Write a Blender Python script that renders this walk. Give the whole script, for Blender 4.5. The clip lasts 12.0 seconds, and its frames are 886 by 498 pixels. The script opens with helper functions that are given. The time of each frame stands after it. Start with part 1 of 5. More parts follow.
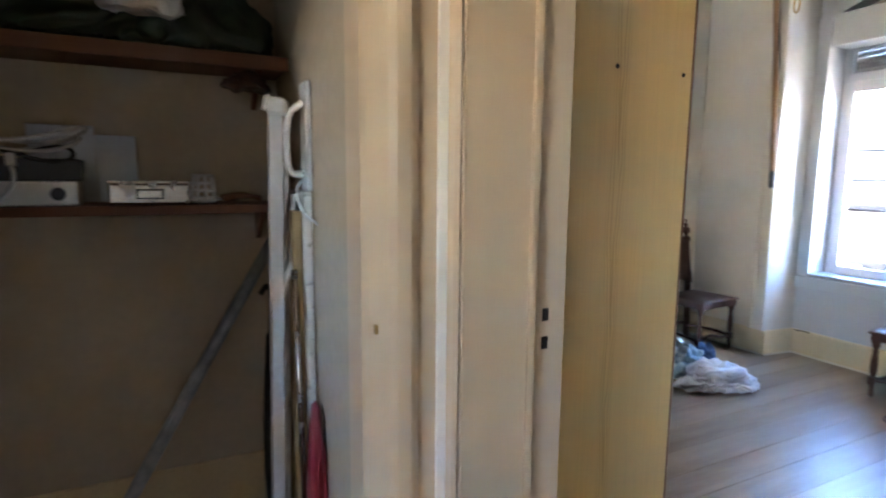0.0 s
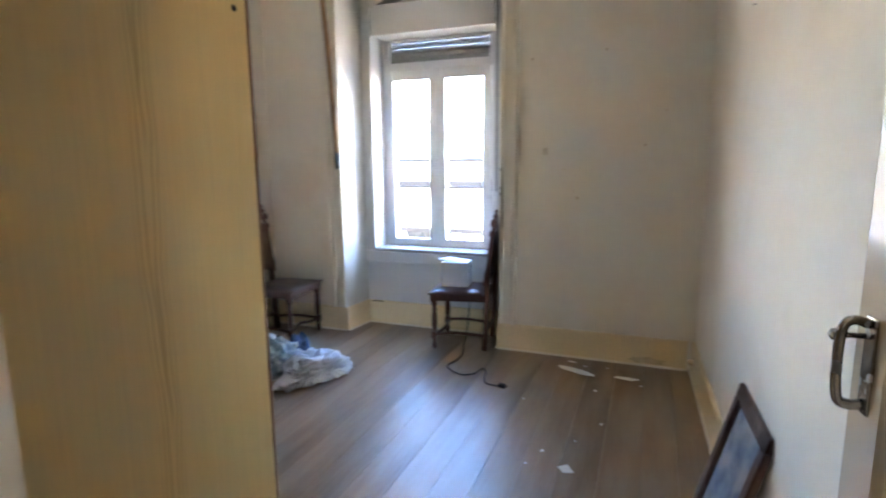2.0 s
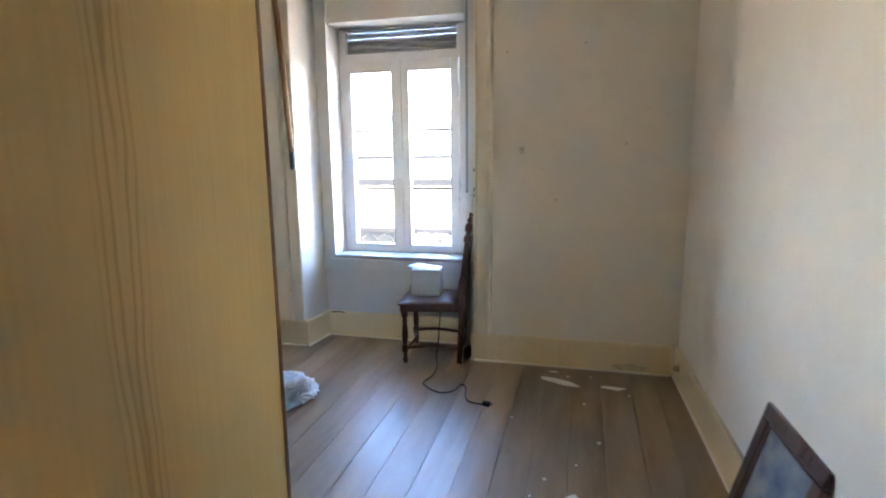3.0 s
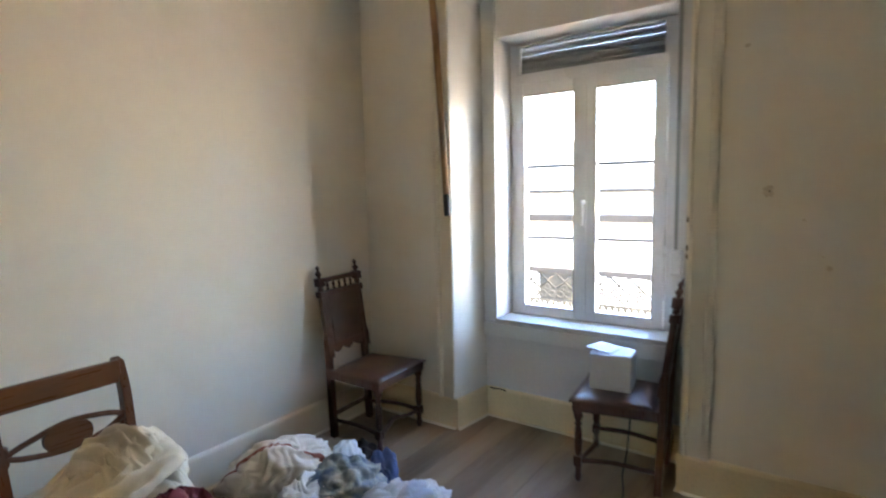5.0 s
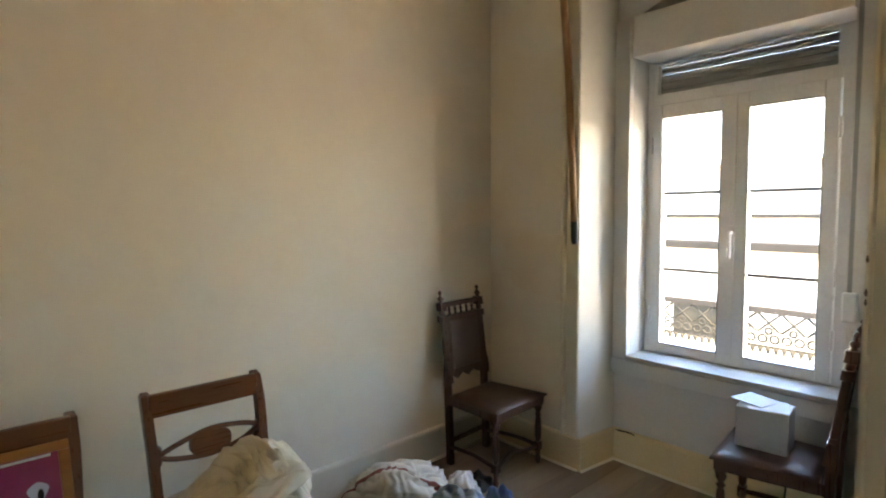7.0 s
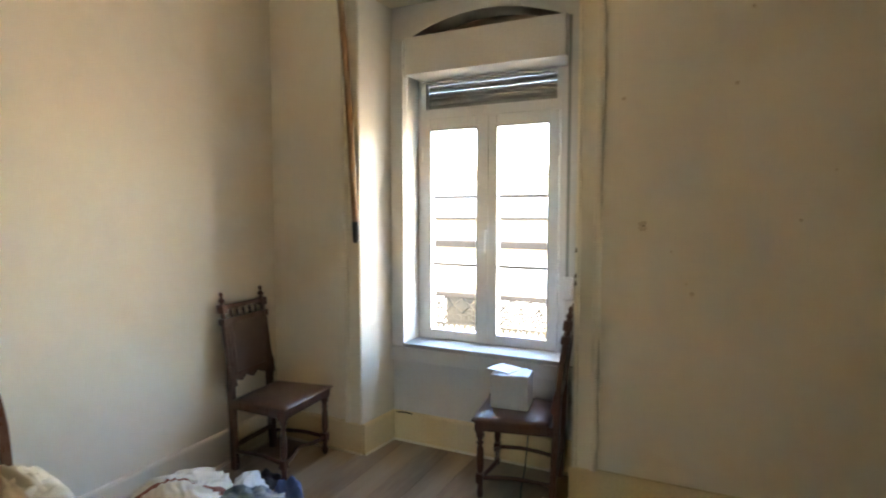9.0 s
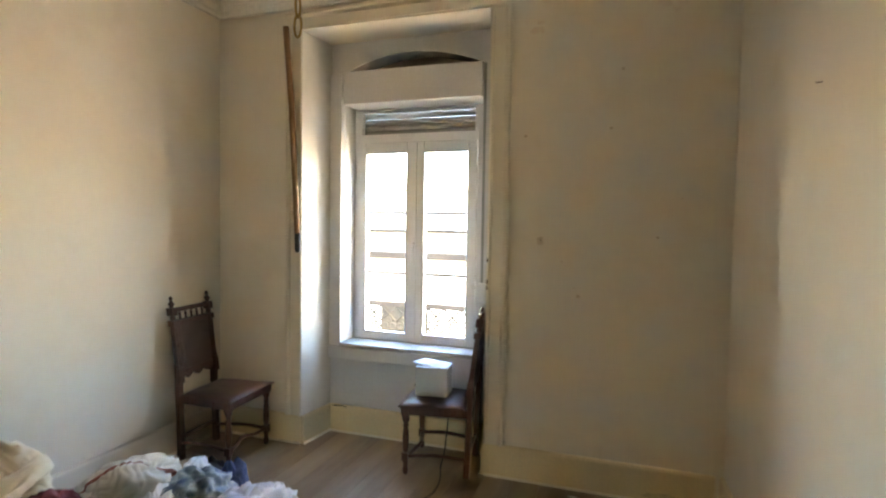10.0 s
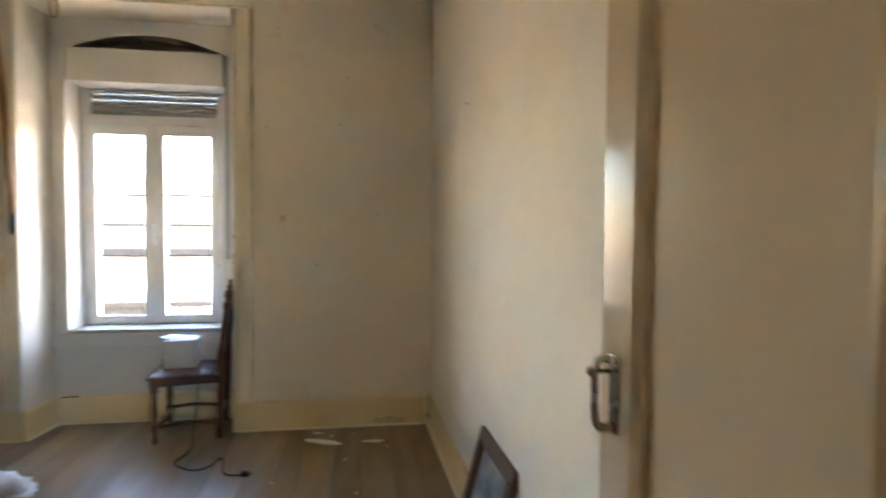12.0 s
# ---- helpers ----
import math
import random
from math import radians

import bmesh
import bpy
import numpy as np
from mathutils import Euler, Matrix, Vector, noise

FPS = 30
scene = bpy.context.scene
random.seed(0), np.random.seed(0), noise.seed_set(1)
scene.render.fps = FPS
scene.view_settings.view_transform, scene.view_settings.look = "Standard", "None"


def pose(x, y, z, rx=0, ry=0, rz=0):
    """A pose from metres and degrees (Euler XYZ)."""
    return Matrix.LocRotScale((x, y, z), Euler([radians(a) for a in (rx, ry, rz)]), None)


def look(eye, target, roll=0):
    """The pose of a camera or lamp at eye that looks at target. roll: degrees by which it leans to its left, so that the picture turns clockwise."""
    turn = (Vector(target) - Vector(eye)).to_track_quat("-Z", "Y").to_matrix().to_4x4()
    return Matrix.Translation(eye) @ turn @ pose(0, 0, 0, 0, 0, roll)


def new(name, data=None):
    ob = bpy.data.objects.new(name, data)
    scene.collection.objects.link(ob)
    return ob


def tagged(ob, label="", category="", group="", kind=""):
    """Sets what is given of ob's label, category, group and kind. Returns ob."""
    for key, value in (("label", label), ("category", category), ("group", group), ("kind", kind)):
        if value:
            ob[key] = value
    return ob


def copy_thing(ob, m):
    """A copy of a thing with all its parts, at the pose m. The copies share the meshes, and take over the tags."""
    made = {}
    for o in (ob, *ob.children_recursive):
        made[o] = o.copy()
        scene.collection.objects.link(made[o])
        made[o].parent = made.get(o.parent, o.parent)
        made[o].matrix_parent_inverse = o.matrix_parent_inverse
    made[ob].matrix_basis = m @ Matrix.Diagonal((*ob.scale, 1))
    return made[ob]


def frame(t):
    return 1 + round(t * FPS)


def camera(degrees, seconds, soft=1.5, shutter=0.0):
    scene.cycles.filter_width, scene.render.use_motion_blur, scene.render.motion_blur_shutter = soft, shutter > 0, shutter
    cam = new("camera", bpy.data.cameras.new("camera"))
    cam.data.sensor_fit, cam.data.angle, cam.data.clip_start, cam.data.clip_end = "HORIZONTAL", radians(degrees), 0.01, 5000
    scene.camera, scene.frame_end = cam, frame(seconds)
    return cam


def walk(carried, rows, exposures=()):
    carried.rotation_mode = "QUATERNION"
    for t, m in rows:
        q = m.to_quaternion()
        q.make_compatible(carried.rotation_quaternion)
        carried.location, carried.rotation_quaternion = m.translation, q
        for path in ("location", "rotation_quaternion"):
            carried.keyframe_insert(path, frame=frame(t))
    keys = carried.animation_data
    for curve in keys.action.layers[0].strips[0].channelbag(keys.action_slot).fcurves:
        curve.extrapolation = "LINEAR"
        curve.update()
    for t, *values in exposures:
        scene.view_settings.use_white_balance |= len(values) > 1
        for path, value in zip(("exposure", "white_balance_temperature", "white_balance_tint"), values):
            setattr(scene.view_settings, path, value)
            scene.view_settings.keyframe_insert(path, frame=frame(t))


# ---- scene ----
cam = camera(78.9, 12.0, soft=2.0, shutter=0.5)
PATH = [
    (0, (0.918, -0.026, 1.406), (1.789, 1.755, 1.142), 0.5),
    (0.5, (0.95, 0.127, 1.4), (2.079, 1.752, 1.112), 0.6),
    (1, (1.055, 0.187, 1.401), (2.466, 1.575, 1.111), 0.2),
    (1.5, (1.213, 0.239, 1.427), (2.881, 1.299, 1.117), -0.5),
    (2, (1.312, 0.305, 1.404), (3.154, 1.015, 1.081), -0.5),
    (2.5, (1.379, 0.484, 1.418), (3.296, 0.943, 1.081), -0.5),
    (4.5, (2.21, 0.751, 1.465), (3.953, 1.69, 1.181), -1.6),
    (5, (2.414, 0.814, 1.502), (4.039, 1.959, 1.283), -1.3),
    (5.5, (2.531, 0.852, 1.548), (4.055, 2.137, 1.382), -0.7),
    (6, (2.515, 0.878, 1.555), (3.896, 2.317, 1.407), -0.5),
    (6.5, (2.485, 0.873, 1.549), (3.776, 2.394, 1.409), -0.4),
    (8.5, (2.367, 0.794, 1.524), (4.065, 1.842, 1.386), -0.5),
    (9, (2.325, 0.756, 1.527), (4.128, 1.612, 1.394), -0.0),
    (9.5, (2.343, 0.724, 1.543), (4.204, 1.446, 1.426), 0.4),
    (10, (1.900, 0.520, 1.545), (3.790, 1.162, 1.458), 0.9),
    (10.5, (1.725, 0.280, 1.580), (3.619, 0.885, 1.404), 0.7),
    (11, (1.660, 0.300, 1.560), (3.606, 0.724, 1.385), 0.7),
    (11.5, (1.490, 0.360, 1.500), (3.484, 0.517, 1.390), 0.5),
    (12, (1.300, 0.450, 1.410), (3.278, 0.160, 1.330), 0.4),
]
EXPOSURES = [(0, 6.25, 6250, 20), (1.0, 6.1, 6350, 21), (2.5, 6.0, 6900, 20), (4.5, 5.65, 7150, 19), (5.5, 5.2, 8500, 17), (6.5, 5.05, 9500, 17), (8.5, 5.4, 9200, 17), (9.5, 5.55, 9300, 17), (10.5, 5.65, 9200, 17), (12, 5.7, 8900, 20)]
walk(cam, [(t, look(eye, target, roll)) for t, eye, target, roll in PATH], EXPOSURES)

# ---- light: clear sky, sun from behind this house along the street ----
SUN_EL, SUN_AZ = radians(55), radians(194)
world = bpy.data.worlds.new("sky")
scene.world = world
world.use_nodes = True
sky = world.node_tree.nodes.new("ShaderNodeTexSky")
sky.sky_type, sky.sun_disc, sky.sun_elevation, sky.sun_rotation = "NISHITA", False, SUN_EL, SUN_AZ
sky.ozone_density, sky.dust_density, sky.air_density = 8.0, 0.1, 1.2
background = world.node_tree.nodes["Background"]
background.inputs[1].default_value = 0.15
world.node_tree.links.new(sky.outputs[0], background.inputs[0])
sun = new("sun", bpy.data.lights.new("sun", "SUN"))
sun.data.energy, sun.data.angle, sun.data.color = 3.0, radians(0.5), (1.0, 0.90, 0.74)
to_sun = Vector((math.sin(SUN_AZ) * math.cos(SUN_EL), math.cos(SUN_AZ) * math.cos(SUN_EL), math.sin(SUN_EL)))
sun.matrix_world = look((0, 0, 30), Vector((0, 0, 30)) - to_sun)

# fill lamp added at an assumed, unseen hall opening, brightens jamb and wardrobe
hall_fill = new("hall_window_daylight", bpy.data.lights.new("hall_window_daylight", "AREA"))
hall_fill.data.shape, hall_fill.data.size, hall_fill.data.size_y = "RECTANGLE", 0.44, 0.62
hall_fill.data.energy, hall_fill.data.color = 0.11, (1.0, 0.84, 0.64)
hall_fill.matrix_world = look((-1.36, -0.97, 1.65), (1.4, 0.4, 1.5))

# ---- materials ----
def material(name, colour, rough=0.6, tint=None, scale=3.0, amount=0.5, grain=60.0, bump=0.15, metal=0.0, fleck=0.1, stretch=(1, 1, 1), pieces=0.0, coat=0.0, stains=None, stain_scale=1.2, stain_edge=0.62):
    """Two scales of variation: broad drift towards tint, and a fine grain in tone, gloss and relief."""
    m = bpy.data.materials.new(name)
    m.use_nodes = True
    nt = m.node_tree
    N, L = nt.nodes.new, nt.links.new
    p = nt.nodes["Principled BSDF"]
    co = N("ShaderNodeTexCoord")
    mp = N("ShaderNodeMapping")
    mp.inputs["Scale"].default_value = stretch
    L(co.outputs["Object"], mp.inputs["Vector"])
    vec = mp.outputs["Vector"]
    broad, fine = N("ShaderNodeTexNoise"), N("ShaderNodeTexNoise")
    broad.inputs["Scale"].default_value, broad.inputs["Detail"].default_value = scale, 5
    fine.inputs["Scale"].default_value, fine.inputs["Detail"].default_value = grain, 4
    L(vec, broad.inputs["Vector"]), L(vec, fine.inputs["Vector"])
    mix = N("ShaderNodeMix")
    mix.data_type = "RGBA"
    ramp = N("ShaderNodeMapRange")
    ramp.inputs[1].default_value, ramp.inputs[2].default_value = 0.35, 0.7
    ramp.inputs[4].default_value = amount
    L(broad.outputs["Fac"], ramp.inputs[0]), L(ramp.outputs[0], mix.inputs[0])
    mix.inputs[6].default_value = (*colour, 1)
    mix.inputs[7].default_value = (*(tint or [c * 0.8 for c in colour]), 1)
    tone = N("ShaderNodeHueSaturation")
    value = N("ShaderNodeMapRange")
    value.inputs[3].default_value, value.inputs[4].default_value = 1 - fleck, 1 + fleck
    L(fine.outputs["Fac"], value.inputs[0])
    out = value.outputs[0]
    if pieces:
        info, spread, times = N("ShaderNodeObjectInfo"), N("ShaderNodeMapRange"), N("ShaderNodeMath")
        spread.inputs[3].default_value, spread.inputs[4].default_value = 1 - pieces, 1 + pieces
        times.operation = "MULTIPLY"
        L(info.outputs["Random"], spread.inputs[0]), L(spread.outputs[0], times.inputs[0]), L(out, times.inputs[1])
        out = times.outputs[0]
    L(out, tone.inputs["Value"]), L(mix.outputs[2], tone.inputs["Color"])
    final = tone.outputs[0]
    if stains:
        blot, edge, over = N("ShaderNodeTexNoise"), N("ShaderNodeMapRange"), N("ShaderNodeMix")
        blot.inputs["Scale"].default_value, blot.inputs["Detail"].default_value = stain_scale, 8
        edge.inputs[1].default_value, edge.inputs[2].default_value, edge.inputs[4].default_value = stain_edge, stain_edge + 0.12, 0.7
        over.data_type = "RGBA"
        L(co.outputs["Object"], blot.inputs["Vector"]), L(blot.outputs["Fac"], edge.inputs[0]), L(edge.outputs[0], over.inputs[0])
        L(final, over.inputs[6])
        over.inputs[7].default_value = (*stains, 1)
        final = over.outputs[2]
    L(final, p.inputs["Base Color"])
    gloss = N("ShaderNodeMapRange")
    gloss.inputs[3].default_value, gloss.inputs[4].default_value = max(0.03, rough - 0.12), min(1, rough + 0.12)
    L(broad.outputs["Fac"], gloss.inputs[0]), L(gloss.outputs[0], p.inputs["Roughness"])
    p.inputs["Metallic"].default_value, p.inputs["Coat Weight"].default_value = metal, coat
    if bump:
        b = N("ShaderNodeBump")
        b.inputs["Strength"].default_value, b.inputs["Distance"].default_value = bump, 0.004
        L(fine.outputs["Fac"], b.inputs["Height"]), L(b.outputs[0], p.inputs["Normal"])
    return m


def wood(name, light, dark, axis, rough=0.4, ring=9.0, pieces=0.0, coat=0.0, pore=0.5, wear=None):
    """Wood whose grain runs along one axis (0, 1, 2), with long bands, pores and a few knots."""
    m = bpy.data.materials.new(name)
    m.use_nodes = True
    nt = m.node_tree
    N, L = nt.nodes.new, nt.links.new
    p = nt.nodes["Principled BSDF"]
    co, mp, mp2 = N("ShaderNodeTexCoord"), N("ShaderNodeMapping"), N("ShaderNodeMapping")
    s, s2 = [ring] * 3, [120.0] * 3
    s[axis], s2[axis] = ring * 0.07, 4.0
    mp.inputs["Scale"].default_value, mp2.inputs["Scale"].default_value = s, s2
    info, shift = N("ShaderNodeObjectInfo"), N("ShaderNodeVectorMath")
    shift.operation = "MULTIPLY_ADD"
    shift.inputs[1].default_value = (7, 7, 7)
    L(info.outputs["Random"], shift.inputs[0]), L(co.outputs["Object"], shift.inputs[2])
    L(shift.outputs[0], mp.inputs["Vector"]), L(shift.outputs[0], mp2.inputs["Vector"])
    bands, pores = N("ShaderNodeTexNoise"), N("ShaderNodeTexNoise")
    bands.inputs["Scale"].default_value, bands.inputs["Detail"].default_value, bands.inputs["Distortion"].default_value = 1.0, 3, 0.6
    pores.inputs["Scale"].default_value, pores.inputs["Detail"].default_value = 1.0, 3
    L(mp.outputs[0], bands.inputs["Vector"]), L(mp2.outputs[0], pores.inputs["Vector"])
    saw, add = N("ShaderNodeMath"), N("ShaderNodeMath")
    saw.operation, saw.inputs[1].default_value = "MULTIPLY", 3.2
    frac = N("ShaderNodeMath")
    frac.operation = "PINGPONG"
    frac.inputs[1].default_value = 1.0
    L(bands.outputs["Fac"], saw.inputs[0]), L(saw.outputs[0], frac.inputs[0])
    add.operation = "MULTIPLY_ADD"
    add.inputs[1].default_value = 0.55
    half = N("ShaderNodeMath")
    half.operation, half.inputs[1].default_value = "MULTIPLY", pore
    L(pores.outputs["Fac"], half.inputs[0]), L(frac.outputs[0], add.inputs[0]), L(half.outputs[0], add.inputs[2])
    mix = N("ShaderNodeMix")
    mix.data_type = "RGBA"
    mix.inputs[6].default_value, mix.inputs[7].default_value = (*light, 1), (*dark, 1)
    L(add.outputs[0], mix.inputs[0])
    tone, spread = N("ShaderNodeHueSaturation"), N("ShaderNodeMapRange")
    spread.inputs[3].default_value, spread.inputs[4].default_value = 1 - pieces, 1 + pieces
    L(info.outputs["Random"], spread.inputs[0]), L(spread.outputs[0], tone.inputs["Value"])
    L(mix.outputs[2], tone.inputs["Color"])
    final, drift = tone.outputs[0], pores.outputs["Fac"]
    if wear:
        rub, edge, over, along = N("ShaderNodeTexNoise"), N("ShaderNodeMapRange"), N("ShaderNodeMix"), N("ShaderNodeMapping")
        along.inputs["Scale"].default_value = [0.45 if k == axis else 2.4 for k in range(3)]
        rub.inputs["Scale"].default_value, rub.inputs["Detail"].default_value, rub.inputs["Roughness"].default_value = 2.2, 9, 0.65
        edge.inputs[1].default_value, edge.inputs[2].default_value, edge.inputs[4].default_value = 0.40, 0.66, 0.85
        over.data_type = "RGBA"
        over.inputs[7].default_value = (*wear, 1)
        L(co.outputs["Object"], along.inputs["Vector"]), L(along.outputs[0], rub.inputs["Vector"]), L(rub.outputs["Fac"], edge.inputs[0])
        L(edge.outputs[0], over.inputs[0]), L(final, over.inputs[6])
        final, drift = over.outputs[2], rub.outputs["Fac"]
    L(final, p.inputs["Base Color"])
    gloss = N("ShaderNodeMapRange")
    gloss.inputs[3].default_value, gloss.inputs[4].default_value = max(0.05, rough - 0.1), rough + 0.15
    L(drift, gloss.inputs[0]), L(gloss.outputs[0], p.inputs["Roughness"])
    p.inputs["Coat Weight"].default_value = coat
    b = N("ShaderNodeBump")
    b.inputs["Strength"].default_value, b.inputs["Distance"].default_value = 0.02, 0.0006
    L(pores.outputs["Fac"], b.inputs["Height"]), L(b.outputs[0], p.inputs["Normal"])
    return m


def veneer():
    """Yellow pine veneer: plain fine grain, with one tall strip of pointed growth rings."""
    m = bpy.data.materials.new("yellow_pine_veneer")
    m.use_nodes = True
    nt = m.node_tree
    N, L = nt.nodes.new, nt.links.new
    p = nt.nodes["Principled BSDF"]

    def calc(op, a, b=0.0, c=0.0):
        n = N("ShaderNodeMath")
        n.operation = op
        for i, v in enumerate((a, b, c)):
            if isinstance(v, (int, float)):
                n.inputs[i].default_value = v
            else:
                L(v, n.inputs[i])
        return n.outputs[0]

    co, split, far, wide = N("ShaderNodeTexCoord"), N("ShaderNodeSeparateXYZ"), N("ShaderNodeMapping"), N("ShaderNodeMapping")
    far.inputs["Scale"].default_value, wide.inputs["Scale"].default_value = (150, 150, 3), (9, 9, 2.2)
    for to in (split.inputs[0], far.inputs["Vector"], wide.inputs["Vector"]):
        L(co.outputs["Object"], to)
    pores, drift = N("ShaderNodeTexNoise"), N("ShaderNodeTexNoise")
    pores.inputs["Scale"].default_value, drift.inputs["Scale"].default_value, drift.inputs["Detail"].default_value = 1.0, 1.0, 3
    L(far.outputs[0], pores.inputs["Vector"]), L(wide.outputs[0], drift.inputs["Vector"])
    across = calc("ADD", split.outputs[0], split.outputs[1])
    off = calc("ADD", calc("SUBTRACT", across, 0.33), calc("MULTIPLY_ADD", drift.outputs["Fac"], 0.05, -0.025))
    bow = calc("SQRT", calc("ADD", calc("MULTIPLY", calc("MULTIPLY", off, 140.0), calc("MULTIPLY", off, 140.0)), 0.25))
    ring = calc("ABSOLUTE", calc("SINE", calc("MULTIPLY_ADD", drift.outputs["Fac"], 3.0, calc("SUBTRACT", calc("MULTIPLY", bow, 2.6), calc("MULTIPLY", split.outputs[2], 7.0)))))
    line = calc("POWER", ring, 7.0)
    strip = N("ShaderNodeMapRange")
    strip.inputs[1].default_value, strip.inputs[2].default_value, strip.inputs[3].default_value, strip.inputs[4].default_value = 0.014, 0.030, 0.9, 0.04
    L(calc("ABSOLUTE", off), strip.inputs[0])
    both = calc("MULTIPLY", line, strip.outputs[0])
    mix, tone, value = N("ShaderNodeMix"), N("ShaderNodeHueSaturation"), N("ShaderNodeMapRange")
    mix.data_type = "RGBA"
    mix.inputs[6].default_value, mix.inputs[7].default_value = (0.68, 0.455, 0.180, 1), (0.50, 0.30, 0.095, 1)
    value.inputs[3].default_value, value.inputs[4].default_value = 0.90, 1.08
    L(both, mix.inputs[0]), L(pores.outputs["Fac"], value.inputs[0]), L(value.outputs[0], tone.inputs["Value"])
    L(mix.outputs[2], tone.inputs["Color"]), L(tone.outputs[0], p.inputs["Base Color"])
    p.inputs["Roughness"].default_value = 0.36
    return m


PLASTER = material("plaster", (0.83, 0.755, 0.64), 0.75, (0.78, 0.70, 0.575), 1.1, 0.8, 14, 0.05, fleck=0.03, stains=(0.77, 0.68, 0.54), stain_scale=1.9, stain_edge=0.56)
CEILING = material("ceiling_paint", (0.84, 0.81, 0.74), 0.8, (0.70, 0.66, 0.58), 1.4, 0.5, 40, 0.1, stains=(0.42, 0.33, 0.22), stain_scale=1.6, stain_edge=0.66)
CREAM = material("cream_baseboard_paint", (0.76, 0.62, 0.385), 0.42, (0.69, 0.54, 0.31), 2.2, 0.6, 70, 0.1)
TRIM = material("cream_trim_paint", (0.59, 0.435, 0.27), 0.35, (0.54, 0.39, 0.23), 2.0, 0.4, 14, 0.03, fleck=0.03)
DOORPAINT = material("gloss_cream_paint", (0.63, 0.50, 0.355), 0.14, (0.60, 0.47, 0.33), 1.5, 0.5, 9, 0.12, fleck=0.03)
DOORPAINT.node_tree.nodes["Principled BSDF"].inputs["Specular IOR Level"].default_value = 0.28
WHITE = material("white_window_paint", (0.62, 0.605, 0.585), 0.4, (0.57, 0.55, 0.52), 3, 0.4, 80, 0.06)
GLOSSWHITE = material("aged_white_gloss_paint", (0.66, 0.63, 0.57), 0.28, (0.62, 0.585, 0.52), 2, 0.5, 10, 0.05, fleck=0.02)
GLOSSWHITE.node_tree.nodes["Principled BSDF"].inputs["Specular IOR Level"].default_value = 0.13
# sill's white paint darkened, in place of shade from the sky overhead
SILLPAINT = material("darkened_white_sill_paint", (0.44, 0.43, 0.41), 0.5, (0.36, 0.34, 0.31), 6, 0.6, 70, 0.08)
CASEPAINT = material("pale_casing_paint", (0.78, 0.70, 0.57), 0.4, (0.72, 0.63, 0.49), 2.5, 0.5, 14, 0.03, fleck=0.03)
PVC = material("white_frame_enamel", (0.66, 0.66, 0.66), 0.3, (0.62, 0.62, 0.62), 2, 0.4, 60, 0.03)
SHUTTER = material("grey_shutter_plastic", (0.27, 0.28, 0.27), 0.55, (0.22, 0.23, 0.22), 5, 0.4, 60, 0.05)
BARS = material("grey_glazing_bar", (0.13, 0.135, 0.14), 0.4)
NICHE = material("rough_niche_surface", (0.30, 0.25, 0.20), 0.9, (0.18, 0.15, 0.12), 7, 0.7, 60, 0.5)
# pantry plaster, its tone lowered to carry the pantry's dimness
DIM_PLASTER = material("dimmed_pantry_plaster", (0.56, 0.47, 0.35), 0.85, (0.46, 0.38, 0.27), 2.0, 0.7, 30, 0.1)
SUBFLOOR = material("dark_gap_dust", (0.035, 0.028, 0.022), 0.95)
BOARDS = wood("worn_floorboards", (0.30, 0.195, 0.112), (0.185, 0.112, 0.062), 0, 0.33, 7.0, 0.20, 0.0, 0.42, (0.335, 0.245, 0.16))
PINE = veneer()
DARKEDGE = wood("brown_edge_strip", (0.22, 0.10, 0.04), (0.12, 0.05, 0.02), 2, 0.4)
WALNUT = wood("dark_walnut", (0.105, 0.040, 0.023), (0.070, 0.027, 0.016), 2, 0.28, 14, 0.0, 0.3)
MAHOGANY = wood("mahogany", (0.150, 0.056, 0.023), (0.132, 0.048, 0.020), 0, 0.28, 5, 0.0, 0.3, 0.3)
MAHOGANY_UPRIGHT = wood("mahogany_upright", (0.150, 0.056, 0.023), (0.125, 0.045, 0.019), 2, 0.28, 5, 0.0, 0.3, 0.3)
LEATHER = material("dark_brown_leather", (0.105, 0.052, 0.032), 0.42, (0.065, 0.030, 0.020), 9, 0.6, 140, 0.25)
BRASS = material("aged_brass", (0.50, 0.33, 0.13), 0.35, (0.22, 0.14, 0.06), 30, 0.5, 120, 0.1, 1.0)
COPPER = material("antique_copper_lacquer", (0.36, 0.15, 0.06), 0.22, (0.20, 0.08, 0.03), 9, 0.6, 70, 0.1, 0.8, coat=0.4)
STEEL = material("worn_chrome", (0.42, 0.40, 0.37), 0.25, (0.20, 0.18, 0.16), 25, 0.6, 90, 0.1, 1.0)
BLACK = material("black_rubber", (0.018, 0.018, 0.019), 0.5)
DARKHOLE = material("dark_hollow", (0.012, 0.010, 0.009), 0.9)
POLE = wood("brown_stained_pole", (0.36, 0.19, 0.085), (0.24, 0.12, 0.05), 2, 0.35, 18)
SHELFWOOD = wood("reddish_shelf_board", (0.21, 0.075, 0.030), (0.11, 0.038, 0.016), 0, 0.5, 9)
# white paper, with the sky's blue cast put into its colour
PAPER = material("sky_tinted_paper", (0.58, 0.63, 0.70), 0.7, (0.53, 0.58, 0.65), 5, 0.3, 90, 0.05)
CARD = material("pale_grey_casing", (0.48, 0.50, 0.54), 0.45, (0.42, 0.44, 0.48), 6, 0.4, 80, 0.08)
FLAKE = material("fallen_plaster_flake", (0.88, 0.87, 0.84), 0.85, (0.76, 0.74, 0.69), 14, 0.5, 120, 0.3)
CLOTH_CREAM = material("cream_bed_linen", (0.82, 0.72, 0.57), 0.85, (0.76, 0.65, 0.50), 6, 0.5, 260, 0.3)
